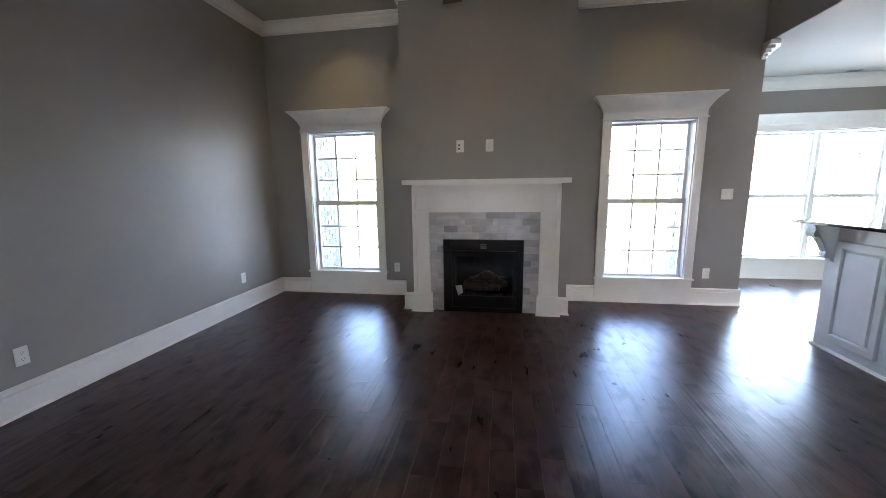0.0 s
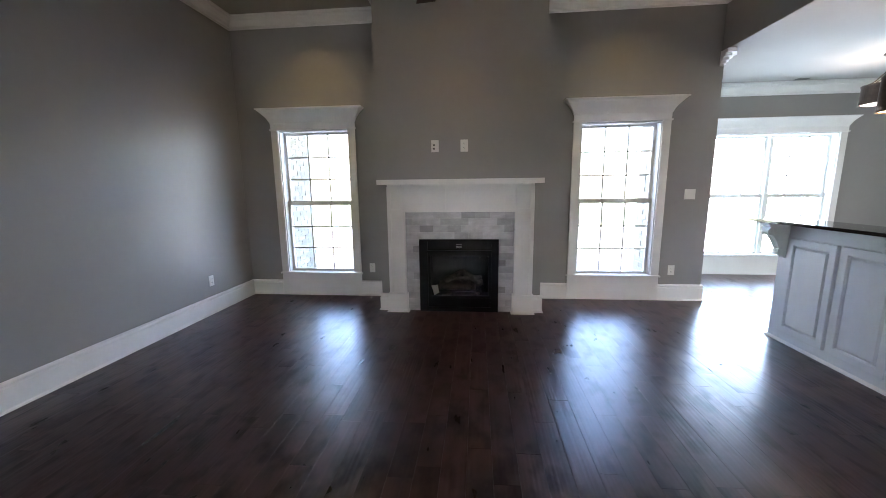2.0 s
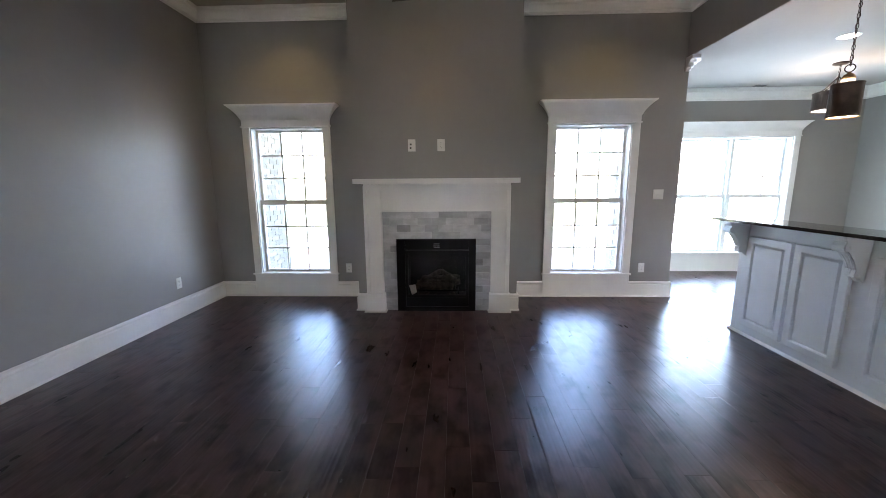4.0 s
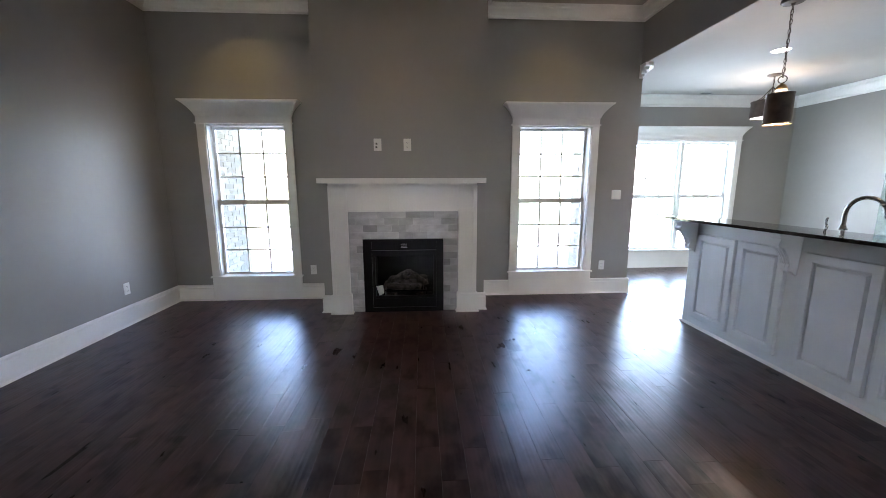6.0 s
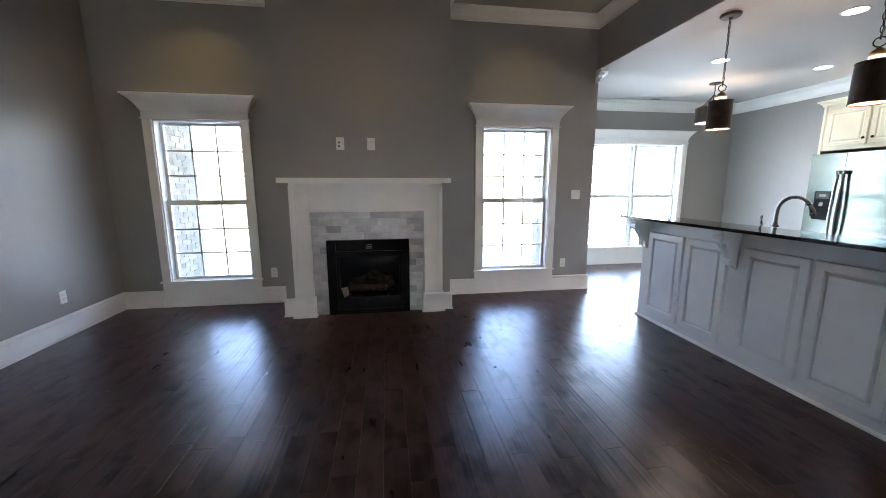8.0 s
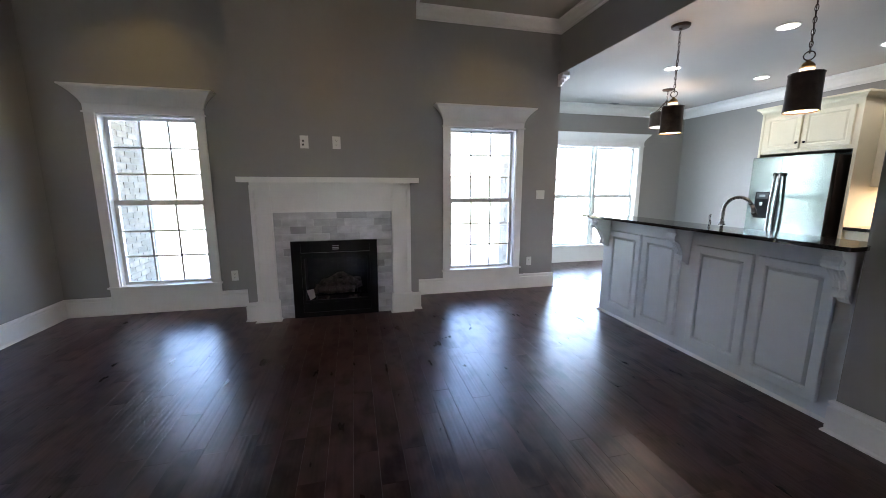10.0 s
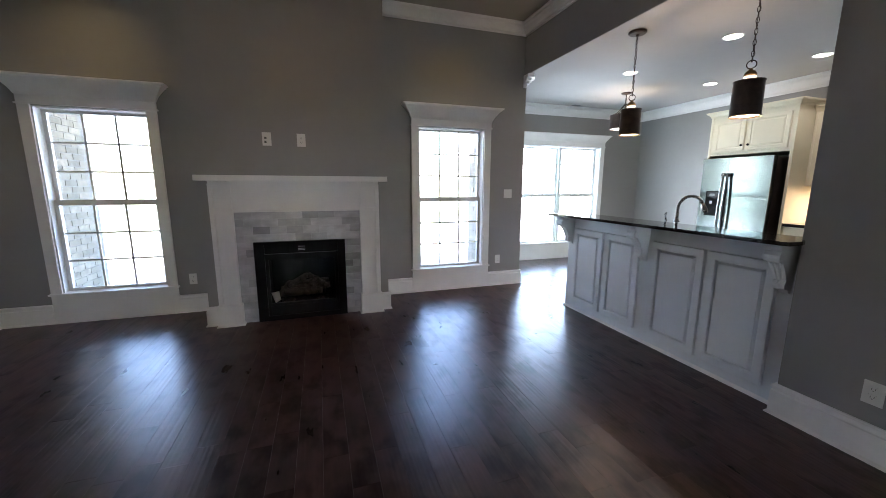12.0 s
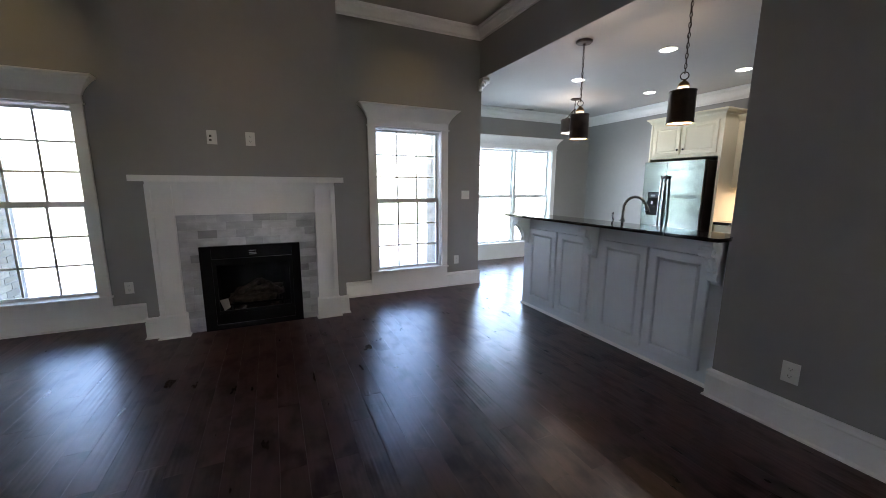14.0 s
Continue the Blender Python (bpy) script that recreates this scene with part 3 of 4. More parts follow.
def log_mesh(a, b, r):
    bm = bmesh.new()
    a, b = Vector(a), Vector(b)
    n = 9
    pts = [a.lerp(b, i / (n - 1)) + Vector((0, rnd.uniform(-1, 1), rnd.uniform(-1, 1))) * r * 0.18 for i in range(n)]
    return tube(bm, pts, [r * (0.82 if i in (0, n - 1) else 1) * rnd.uniform(0.88, 1.12) for i in range(n)], 10)


for a, b, r in (((-0.44, 4.18, 0.26), (0.06, 4.20, 0.27), 0.045), ((-0.40, 4.09, 0.255), (-0.02, 4.07, 0.25), 0.040), ((-0.36, 4.06, 0.32), (-0.16, 4.20, 0.40), 0.032),
                ((0.04, 4.07, 0.29), (-0.16, 4.19, 0.40), 0.034), ((-0.30, 4.13, 0.335), (0.05, 4.15, 0.345), 0.030), ((-0.46, 4.06, 0.22), (-0.34, 4.20, 0.34), 0.026)):
    part("log", log_mesh(a, b, r), M_LOG, insert, smooth=True)
for i in range(9):
    x, y, q = -0.40 + 0.052 * i, rnd.uniform(4.00, 4.04), rnd.uniform(0.014, 0.024)
    part("ember", log_mesh((x, y, 0.130 + q), (x + rnd.uniform(0.02, 0.05), y + rnd.uniform(-0.02, 0.02), 0.130 + q + rnd.uniform(0, 0.05)), q), M_LOG, insert, smooth=True)
tag = bmesh.new()
tv = [tag.verts.new(p) for p in ((-0.512, 3.968, 0.288), (-0.440, 3.966, 0.300), (-0.424, 3.958, 0.212), (-0.478, 3.960, 0.180))]
tag.faces.new(tv)
bmesh.ops.solidify(tag, geom=tag.faces[:], thickness=0.0012)
part("paper_tag", tag, M_PAPER, insert, "white paper tag on the glass")

# ---- plates on the walls ----


def plate(name, at, label, category, fittings, w=0.070, h=0.116):
    """A wall plate in local places: its back at y = 0, its face towards -y."""
    p = thing(name, at, label, category, group="wall plates")
    m = at if isinstance(at, Matrix) else pose(*at)
    bm = boxes((-w / 2, w / 2, -0.006, 0, -h / 2, h / 2))
    bm.transform(m)
    part("cover_plate", bm, M_PLATE, p, bevel=0.002)

    def piece(n, span, mat, parent, bevel=0.001):
        b = boxes(span)
        b.transform(m)
        return part(n, b, mat, parent, bevel=bevel)

    for kind, x, z in fittings:
        if kind == "socket":
            s = piece("socket", (x - 0.017, x + 0.017, -0.008, -0.006, z - 0.014, z + 0.014), M_PLATE, p)
            for dx in (-0.007, 0.007):
                piece("slot", (x + dx - 0.0012, x + dx + 0.0012, -0.0085, -0.008, z - 0.003, z + 0.007), M_SLOT, s, 0)
            piece("slot", (x - 0.0025, x + 0.0025, -0.0085, -0.008, z - 0.010, z - 0.006), M_SLOT, s, 0)
        elif kind == "toggle":
            piece("switch_frame", (x - 0.006, x + 0.006, -0.0075, -0.006, z - 0.012, z + 0.012), M_PLATE, p)
            piece("toggle", (x - 0.004, x + 0.004, -0.016, -0.0075, z - 0.002, z + 0.009), M_PLATE, p)
        elif kind == "jack":
            jack = piece("jack", (x - 0.009, x + 0.009, -0.012, -0.006, z - 0.009, z + 0.009), M_SLOT, p, 0.003)
            piece("connector", (x - 0.005, x + 0.005, -0.022, -0.012, z - 0.005, z + 0.005), M_PULL, jack, 0.002)
    return p


duplex = [("socket", 0, 0.021), ("socket", 0, -0.021)]
plate("wall_outlet", pose(2.291, NORTH, 0.366), "white duplex outlet on the grey wall beside the window", "outlet", duplex)
plate("wall_outlet", pose(-1.339, NORTH, 0.363), "white duplex outlet low on the grey wall", "outlet", duplex)
plate("wall_outlet", pose(WEST, 3.76, 0.366, 0, 0, 90), "white duplex outlet on the plain side wall", "outlet", duplex)
plate("wall_outlet", pose(WEST, 1.725, 0.364, 0, 0, 90), "white duplex outlet on the plain side wall", "outlet", duplex)
plate("wall_outlet", pose(EAST, 0.929, 0.353, 0, 0, -90), "white duplex outlet by the end of the bar", "outlet", duplex, 0.078, 0.118)
plate("light_switch", pose(2.419, NORTH, 1.258), "white double toggle light switch on grey wall", "light switch", [("toggle", -0.023, 0), ("toggle", 0.023, 0)], 0.116, 0.116)
plate("wall_outlet", pose(-0.143, CH_Y, 1.795), "white duplex outlet above the mantel", "outlet", duplex, 0.078, 0.122)
plate("cable_plate", pose(-0.450, CH_Y, 1.795), "white cable plate with two jacks above the mantel", "cable plate", [("jack", -0.010, 0.010), ("jack", -0.012, -0.026)], 0.078, 0.122)

# ---- kitchen bar ----


def nested(bm, spot, rects):
    """Rings of a panel from its rim inwards. rects: (u0, u1, v0, v1, out); spot turns (u, v, out) into a place."""
    rings = [[bm.verts.new(spot(u, v, o)) for u, v in ((u0, v0), (u1, v0), (u1, v1), (u0, v1))] for u0, u1, v0, v1, o in rects]
    for a, b in zip(rings, rings[1:]):
        for i in range(4):
            bm.faces.new((a[i], a[(i + 1) % 4], b[(i + 1) % 4], b[i]))
    bm.faces.new(rings[-1])
    return bm


def raised_door(parent, x, y0, y1, z0, z1, mat, thick=0.020, rail=0.060, groove=0.0125):
    """A cabinet door that faces -x, with a frame and a raised panel."""
    def spot(u, v, o):
        return (x - o, u, v)

    def inset(d, o):
        return (y0 + d, y1 - d, z0 + d, z1 - d, o)

    frame_bm = nested(bmesh.new(), spot, [inset(0, 0), inset(0, thick - 0.003), inset(0.004, thick), inset(rail - 0.008, thick), inset(rail - 0.006, thick - 0.003), inset(rail - 0.001, thick - 0.006), inset(rail + 0.001, groove - 0.0003)])
    door = part("door", frame_bm, mat, parent)
    part("panel", nested(bmesh.new(), spot, [inset(rail - 0.002, groove), inset(rail + 0.007, groove), inset(rail + 0.019, thick - 0.004), inset(rail + 0.021, thick - 0.002)]), mat, door)
    return door


island = thing("breakfast_bar", (2.73, 2.4, 0), "pale grey painted bar with raised panels and carved corbels", "kitchen bar")
part("body", boxes((ISL_X, 2.80, 1.332, 3.476, 0, 1.050)), M_CAB, island, bevel=0.002)
part("base_cabinet", boxes((2.80, 3.42, 1.332, 3.470, 0.10, 0.880), (2.80, 3.36, 1.332, 3.470, 0, 0.10)), M_CAB, island)
part("shoe", sweep([(0, 0.001), (0.020, 0.001), (0.018, 0.010), (0.006, 0.022), (0, 0.022)], [(ISL_X, 1.345), (ISL_X, 3.476), (2.80, 3.476)]), M_TRIM, island)
for y0, y1 in ((2.931, 3.362), (2.483, 2.897), (1.906, 2.350), (1.445, 1.876)):
    raised_door(island, ISL_X, y0, y1, 0.097, 0.912, M_CAB, 0.026, 0.060, 0.0025)
CORBEL = [(0.0, 1.050), (0.215, 1.050), (0.215, 1.030), (0.206, 1.026), (0.206, 1.014), (0.192, 1.008), (0.200, 0.999), (0.212, 0.987), (0.214, 0.971), (0.204, 0.956), (0.187, 0.950),
          (0.174, 0.955), (0.160, 0.946), (0.138, 0.926), (0.116, 0.902), (0.099, 0.877), (0.090, 0.859), (0.079, 0.851), (0.087, 0.838), (0.088, 0.823), (0.078, 0.807), (0.061, 0.801),
          (0.048, 0.806), (0.034, 0.794), (0.016, 0.780), (0.0, 0.776)]
CORBEL = [(d * 0.84, 1.05 - (1.05 - z) * 1.17) for d, z in CORBEL]


def scroll(y, d, z, r, turns):
    """A raised spiral on the cheek of a corbel."""
    n = 22
    pts = [(ISL_X - d - r * (1 - 0.8 * i / n) * math.cos(turns * 2 * math.pi * i / n), y, z + r * (1 - 0.8 * i / n) * math.sin(turns * 2 * math.pi * i / n)) for i in range(n + 1)]
    return tube(bmesh.new(), pts, [0.0032 - 0.0015 * i / n for i in range(n + 1)], 6)


for yc in (3.428, 2.440, 1.402):
    bm = bmesh.new()
    sides = [[bm.verts.new((ISL_X - d, yc + s * (1 - 1.6 * max(0, 0.96 - z)), z)) for d, z in CORBEL] for s in (-0.043, 0.043)]
    bm.faces.new(sides[0])
    bm.faces.new(sides[1][::-1])
    for i in range(len(CORBEL)):
        j = (i + 1) % len(CORBEL)
        bm.faces.new((sides[0][i], sides[0][j], sides[1][j], sides[1][i]))
    corbel = part("corbel", bm, M_CAB, island, bevel=0.004)
    part("cap", boxes((ISL_X - 0.188, ISL_X - 0.001, yc - 0.049, yc + 0.049, 1.026, 1.0495)), M_CAB, corbel, bevel=0.004)
    for side in (-0.043, 0.043):
        part("scroll", scroll(yc + side * 0.97, 0.152, 0.965, 0.022, 1.6), M_CAB, corbel, smooth=True)
        part("scroll", scroll(yc + side * 0.70, 0.046, 0.784, 0.016, 1.6), M_CAB, corbel, smooth=True)
    for off, wide in ((-0.022, 0.7), (0.0, 1.0), (0.022, 0.7)):
        pts = [(ISL_X - d + 0.005, yc + off * (1 - 0.065 * k), z) for k, (d, z) in enumerate(CORBEL[12:20])]
        part("carved_leaf", tube(bmesh.new(), pts, [wide * (0.012 - 0.0006 * k) for k in range(8)], 8), M_CAB, corbel, smooth=True)
corner = [(2.400 - 0.030 * math.cos(a), 1.302 - 0.030 * math.sin(a)) for a in [math.pi / 2 * i / 6 for i in range(7)]]
tagged(part("bar_top", slab([(2.730, 3.488), (2.370, 3.488), *corner, (EAST - 0.080, 1.274), (EAST - 0.030, 1.290), (EAST - 0.002, 1.314), (EAST - 0.002, 1.326), (2.730, 1.326)], lambda u, v, d: (u, v, d), (1.0505, 1.0735)),
            M_GRANITE, bevel=0.004, segments=3), "polished black granite bar top with a thin edge", "countertop")
tagged(part("worktop", boxes((2.802, 3.45, 1.332, 3.488, 0.8805, 0.915)), M_GRANITE, bevel=0.004), "polished black granite worktop behind the bar", "countertop")

faucet = thing("kitchen_faucet", (2.92, 2.392, 0.915), "tall dark nickel gooseneck faucet behind the bar", "faucet")
bm = bmesh.new()
arc = [(2.92, 2.392, 0.93), (2.92, 2.392, 1.05), (2.92, 2.392, 1.15)] + [
    (2.92 + 0.040 * (1 - math.cos(a)), 2.392 - 0.085 * (1 - math.cos(a)), 1.175 + 0.112 * math.sin(a)) for a in [math.pi * i / 12 for i in range(11)]]
tube(bm, arc, 0.0125, 14)
part("neck", bm, M_CHROME, faucet, smooth=True)
end = Vector(arc[-1])
bm = bmesh.new()
tube(bm, [end, end + Vector((0.004, -0.008, -0.025)), end + Vector((0.008, -0.016, -0.05)), end + Vector((0.011, -0.022, -0.075))], [0.013, 0.017, 0.020, 0.017], 14)
part("spray_head", bm, M_CHROME, faucet, smooth=True)
part("base", lathe(bmesh.new(), [(0, 0), (0.030, 0), (0.030, 0.008), (0.022, 0.016), (0.020, 0.05), (0.016, 0.06), (0, 0.06)], 20, (2.92, 2.392), 0.915), M_CHROME, faucet, smooth=True)
part("collar", lathe(bmesh.new(), [(0.0125, 1.062), (0.024, 1.062), (0.026, 1.070), (0.018, 1.078), (0.016, 1.092), (0.0125, 1.096)], 20, (2.92, 2.392)), M_CHROME, faucet, smooth=True)
soap = thing("soap_dispenser", (2.92, 2.497, 0.915), "slim dark nickel soap dispenser beside the faucet", "soap dispenser")
part("body", lathe(bmesh.new(), [(0, 0), (0.022, 0), (0.022, 0.006), (0.011, 0.014), (0.0085, 0.12), (0.0085, 0.15), (0.0105, 0.156), (0.0105, 0.166), (0, 0.168)], 16, (2.92, 2.497), 0.915), M_CHROME, soap, smooth=True)
part("spout", tube(bmesh.new(), [(2.92, 2.497, 1.080), (2.918, 2.501, 1.100), (2.916, 2.502, 1.115), (2.916, 2.498, 1.128), (2.914, 2.490, 1.138)], [0.006, 0.007, 0.008, 0.008, 0.006], 10), M_CHROME, soap, smooth=True)

# ---- kitchen wall ----
fridge = thing("refrigerator", (5.70, 3.57, 0), "stainless steel side-by-side refrigerator with a dispenser", "refrigerator")
part("body", boxes((5.372, 6.05, 3.135, 4.010, 0.02, 1.735)), M_CASE, fridge, bevel=0.004)
part("kick_plate", boxes((5.36, 5.372, 3.15, 4.0, 0.0, 0.09)), M_DARKPLASTIC, fridge)
freezer = part("door", boxes((5.302, 5.368, 3.658, 4.014, 0.10, 1.748)), M_STEEL, fridge, bevel=0.010, segments=3)
fresh = part("door", boxes((5.302, 5.368, 3.130, 3.652, 0.10, 1.748)), M_STEEL, fridge, bevel=0.010, segments=3)
for door, y in ((freezer, 3.684), (fresh, 3.628)):
    pull = part("handle", tube(bmesh.new(), [(5.262 - 0.030 * math.sin(math.pi * i / 12), y, 1.525 - 1.06 * i / 12) for i in range(13)], 0.0155, 14), M_PULL, door, "bowed brushed steel handle", smooth=True)
    for z in (1.525, 0.465):
        part("bracket", boxes((5.248, 5.304, y - 0.017, y + 0.017, z - 0.026, z + 0.018)), M_DARKPLASTIC, pull, bevel=0.005)
dispenser = part("dispenser", boxes((5.294, 5.306, 3.735, 3.915, 0.955, 1.300)), M_DISPENSER, freezer, "black water and ice dispenser", bevel=0.006)
part("display", boxes((5.290, 5.295, 3.752, 3.898, 1.212, 1.288)), M_DARKPLASTIC, dispenser, bevel=0.004)
part("dial", boxes((5.287, 5.292, 3.790, 3.860, 1.236, 1.264)), M_VENT, dispenser, bevel=0.002)
part("lever", boxes((5.280, 5.295, 3.805, 3.845, 1.120, 1.165)), M_CHROME, dispenser, bevel=0.004)
part("badge", lathe(bmesh.new(), [(0, 0), (0.016, 0), (0.014, 0.004), (0, 0.004)], 16), M_CHROME, fresh, at=pose(5.302, 3.215, 1.665, 0, -90, 0))

tall = thing("fridge_cabinet", (5.75, 3.55, 0), "cream painted cabinet and side panels round the refrigerator", "cabinet")
for y0, y1 in ((3.020, 3.052), (4.036, 4.066)):
    part("side_panel", boxes((5.432, K_EAST, y0, y1, 0, 2.340)), M_CREAM, tall, bevel=0.002)
part("body", boxes((5.440, K_EAST, 3.052, 4.036, 1.795, 2.340)), M_CREAM, tall)
part("crown", sweep([(0, 2.330), (0.010, 2.330), (0.014, 2.350), (0.034, 2.372), (0.050, 2.380), (0.054, 2.400), (0, 2.400)],
                    [(K_EAST, 3.020), (5.432, 3.020), (5.432, 4.066), (K_EAST, 4.066)]), M_CREAM, tall)
part("top", boxes((5.432, K_EAST, 3.020, 4.066, 2.341, 2.352)), M_CREAM, tall)
for y0, y1, ky in ((3.590, 3.995, 3.605), (3.085, 3.560, 3.520)):
    d = raised_door(tall, 5.440, y0, y1, 1.842, 2.268, M_CREAM, 0.020, 0.050)
    part("knob", lathe(bmesh.new(), [(0, 0), (0.006, 0), (0.006, 0.012), (0.015, 0.020), (0.014, 0.027), (0, 0.030)], 14), M_BLACK, d, at=pose(5.420, ky, 1.912, 0, -90, 0), smooth=True)

upper = thing("wall_cabinet", (5.9, 2.2, 1.37), "cream painted wall cabinet beside the refrigerator", "cabinet")
part("body", boxes((5.745, K_EAST, 1.40, 3.018, 1.370, 2.262)), M_CREAM, upper, bevel=0.002)
for y0, y1 in ((2.235, 2.985), (1.43, 2.215)):
    raised_door(upper, 5.745, y0, y1, 1.385, 2.235, M_CREAM)
part("crown", sweep([(0, 2.255), (0.010, 2.255), (0.034, 2.300), (0.050, 2.308), (0.054, 2.328), (0, 2.328)], [(5.745, 1.40), (5.745, 3.018)]), M_CREAM, upper)
base = thing("base_cabinet", (5.8, 2.2, 0), "cream painted base cabinet below the worktop", "cabinet")
part("body", boxes((5.475, K_EAST, 1.0, 3.018, 0.10, 0.878), (5.54, K_EAST, 1.0, 3.018, 0.0, 0.10)), M_CREAM, base)
for y0, y1 in ((2.45, 2.99), (1.90, 2.43)):
    raised_door(base, 5.475, y0, y1, 0.13, 0.68, M_CREAM)
    part("drawer", boxes((5.457, 5.475, y0, y1, 0.70, 0.86)), M_CREAM, base, bevel=0.004)
tagged(part("worktop", boxes((5.44, K_EAST - 0.012, 1.0, 3.018, 0.879, 0.915)), M_GRANITE, bevel=0.004), "polished black granite worktop by the refrigerator", "countertop")
structure("backsplash", boxes((K_EAST - 0.010, K_EAST, 1.0, 3.018, 0.916, 1.369)), M_BACKSPLASH, "cream backsplash lit by a warm cabinet light", "backsplash")
strip = thing("cabinet_light", (5.90, 2.2, 1.36), "slim lit strip under the wall cabinet", "light fixture")
part("lens", boxes((5.86, 5.94, 1.5, 2.9, 1.352, 1.3695)), G_BULB, strip)
lamp("cabinet_lamp", "AREA", (5.90, 2.5, 1.345), 0.65, WARM, 0.5, (5.95, 2.5, 0.5))

# ---- lamps ----
link_mesh = None


def chain(parent, x, y, z0, z1, mat):
    global link_mesh
    if link_mesh is None:
        bm = bmesh.new()
        pts = [(0.0092 * math.cos(a), 0, 0.0215 * math.sin(a)) for a in [2 * math.pi * i / 12 for i in range(13)]]
        tube(bm, pts, 0.0025, 6)
        link_mesh = mesh_from(bm, "link", mat, smooth=True)
    n = max(2, round((z1 - z0) / 0.036))
    cord = [(x + 0.006 * math.sin(9.0 * i / n * 2.2), y + 0.006 * math.cos(9.0 * i / n * 1.7), z0 + i * (z1 - z0) / n) for i in range(n + 1)]
    part("cord", tube(bmesh.new(), cord, 0.0022, 6), mat, parent, smooth=True)
    for i in range(n):
        attach("link", link_mesh, parent, at=pose(x, y, z0 + (i + 0.5) * (z1 - z0) / n, 0, 0, 90 * (i % 2) + 20))


def pendant(x, y):
    p = thing("pendant_lamp", (x, y, CEIL_K), "dark bronze cylinder pendant lamp on a chain, lit", "pendant lamp", group="pendants over the bar")
    part("canopy", lathe(bmesh.new(), [(0, 0), (0.077, 0), (0.077, -0.014), (0.068, -0.022), (0.016, -0.026), (0.010, -0.040), (0, -0.040)], 28, (x, y), CEIL_K), M_BRONZE, p)
    chain(p, x, y, 2.212, CEIL_K - 0.034, M_BRONZE)
    ring = bmesh.new()
    tube(ring, [(x + 0.016 * math.cos(a), y - 0.022 * math.cos(a), 2.195 + 0.027 * math.sin(a)) for a in [2 * math.pi * i / 18 for i in range(19)]], 0.0038, 8)
    part("ring", ring, M_BRONZE, p, smooth=True)
    part("cap", lathe(bmesh.new(), [(0, 2.170), (0.009, 2.170), (0.012, 2.160), (0.026, 2.151), (0.036, 2.136), (0.039, 2.120), (0, 2.119)], 24, (x, y)), M_BRASS, p, smooth=True)
    part("globe", lathe(bmesh.new(), [(0.0375, 2.119), (0.037, 2.106), (0.032, 2.094), (0.022, 2.084), (0, 2.080)], 24, (x, y)), G_BULB, p, "lit glass globe", smooth=True)
    part("shade", lathe(bmesh.new(), [(0.0905, 1.850), (0.0945, 1.850), (0.0945, 1.858), (0.0915, 1.862), (0.0890, 2.078), (0.0920, 2.081), (0.0920, 2.088), (0.0860, 2.088), (0.0860, 2.078),
                                      (0.0885, 1.862), (0.0905, 1.850)], 40, (x, y)), M_BRONZE, p)
    part("spider", boxes((x - 0.086, x + 0.086, y - 0.004, y + 0.004, 2.074, 2.078), (x - 0.004, x + 0.004, y - 0.086, y + 0.086, 2.074, 2.078)), M_BRONZE, p)
    part("diffuser", lathe(bmesh.new(), [(0.088, 1.866), (0.085, 1.859), (0, 1.857)], 32, (x, y)), G_SHADE, p, "white glowing diffuser")
    return p


first = pendant(2.868, 2.952)
copy_thing(first, pose(2.868, 1.915, CEIL_K))
for y in (2.952, 1.915):
    lamp("pendant_bulb", "POINT", (2.868, y, 2.03), 0.38, WARM, 0.008)

drum = thing("drum_chandelier", (4.55, 4.80, CEIL_K), "lit round dark metal drum chandelier over the nook", "chandelier")
DX, DY, DR = 4.55, 4.80, 0.205
part("canopy", lathe(bmesh.new(), [(0, 0), (0.075, 0), (0.075, -0.012), (0.060, -0.022), (0.012, -0.028), (0, -0.040)], 28, (DX, DY), CEIL_K), M_BRONZE, drum, smooth=True)
chain(drum, DX, DY, 2.62, CEIL_K - 0.034, M_BRONZE)
for k in range(5):
    a = radians(196 + 72 * k)
    part("arm", tube(bmesh.new(), [(DX, DY, 2.62), (DX + 0.5 * DR * math.cos(a), DY + 0.5 * DR * math.sin(a), 2.50), (DX + DR * math.cos(a), DY + DR * math.sin(a), 2.44)], 0.006, 8), M_BRONZE, drum, smooth=True)
part("shade", lathe(bmesh.new(), [(DR, 2.238), (DR + 0.006, 2.238), (DR + 0.006, 2.248), (DR + 0.002, 2.250), (DR, 2.436), (DR + 0.006, 2.440), (DR + 0.006, 2.448), (DR - 0.004, 2.448), (DR - 0.003, 2.250), (DR, 2.238)], 48, (DX, DY)), M_BRONZE, drum)
for k in range(6):
    bm = boxes((0.02, DR - 0.002, -0.012, 0.012, 2.436, 2.444))
    bm.transform(pose(DX, DY, 0, 0, 0, 14 + 60 * k))
    part("spoke", bm, M_BRONZE, drum)
part("diffuser", lathe(bmesh.new(), [(DR - 0.004, 2.252), (DR - 0.010, 2.246), (0, 2.244)], 40, (DX, DY)), G_DRUM, drum, "white glowing diffuser")
lamp("chandelier_bulb", "POINT", (DX, DY, 2.33), 0.36, WARM, 0.006)


def recessed(x, y, z, mat, label, r=0.082):
    c = thing("recessed_light", (x, y, z), label, "recessed light", group="recessed ceiling lights")
    part("trim", lathe(bmesh.new(), [(r - 0.010, 0.0), (r - 0.006, -0.005), (r + 0.004, -0.005), (r + 0.008, 0.0)], 32, (x, y), z - 0.0005), M_VINYL if mat is G_CAN else M_BLACK, c, smooth=True)
    part("lens", lathe(bmesh.new(), [(r - 0.010, -0.001), (0, -0.001)], 32, (x, y), z - 0.001), mat, c)
    return c


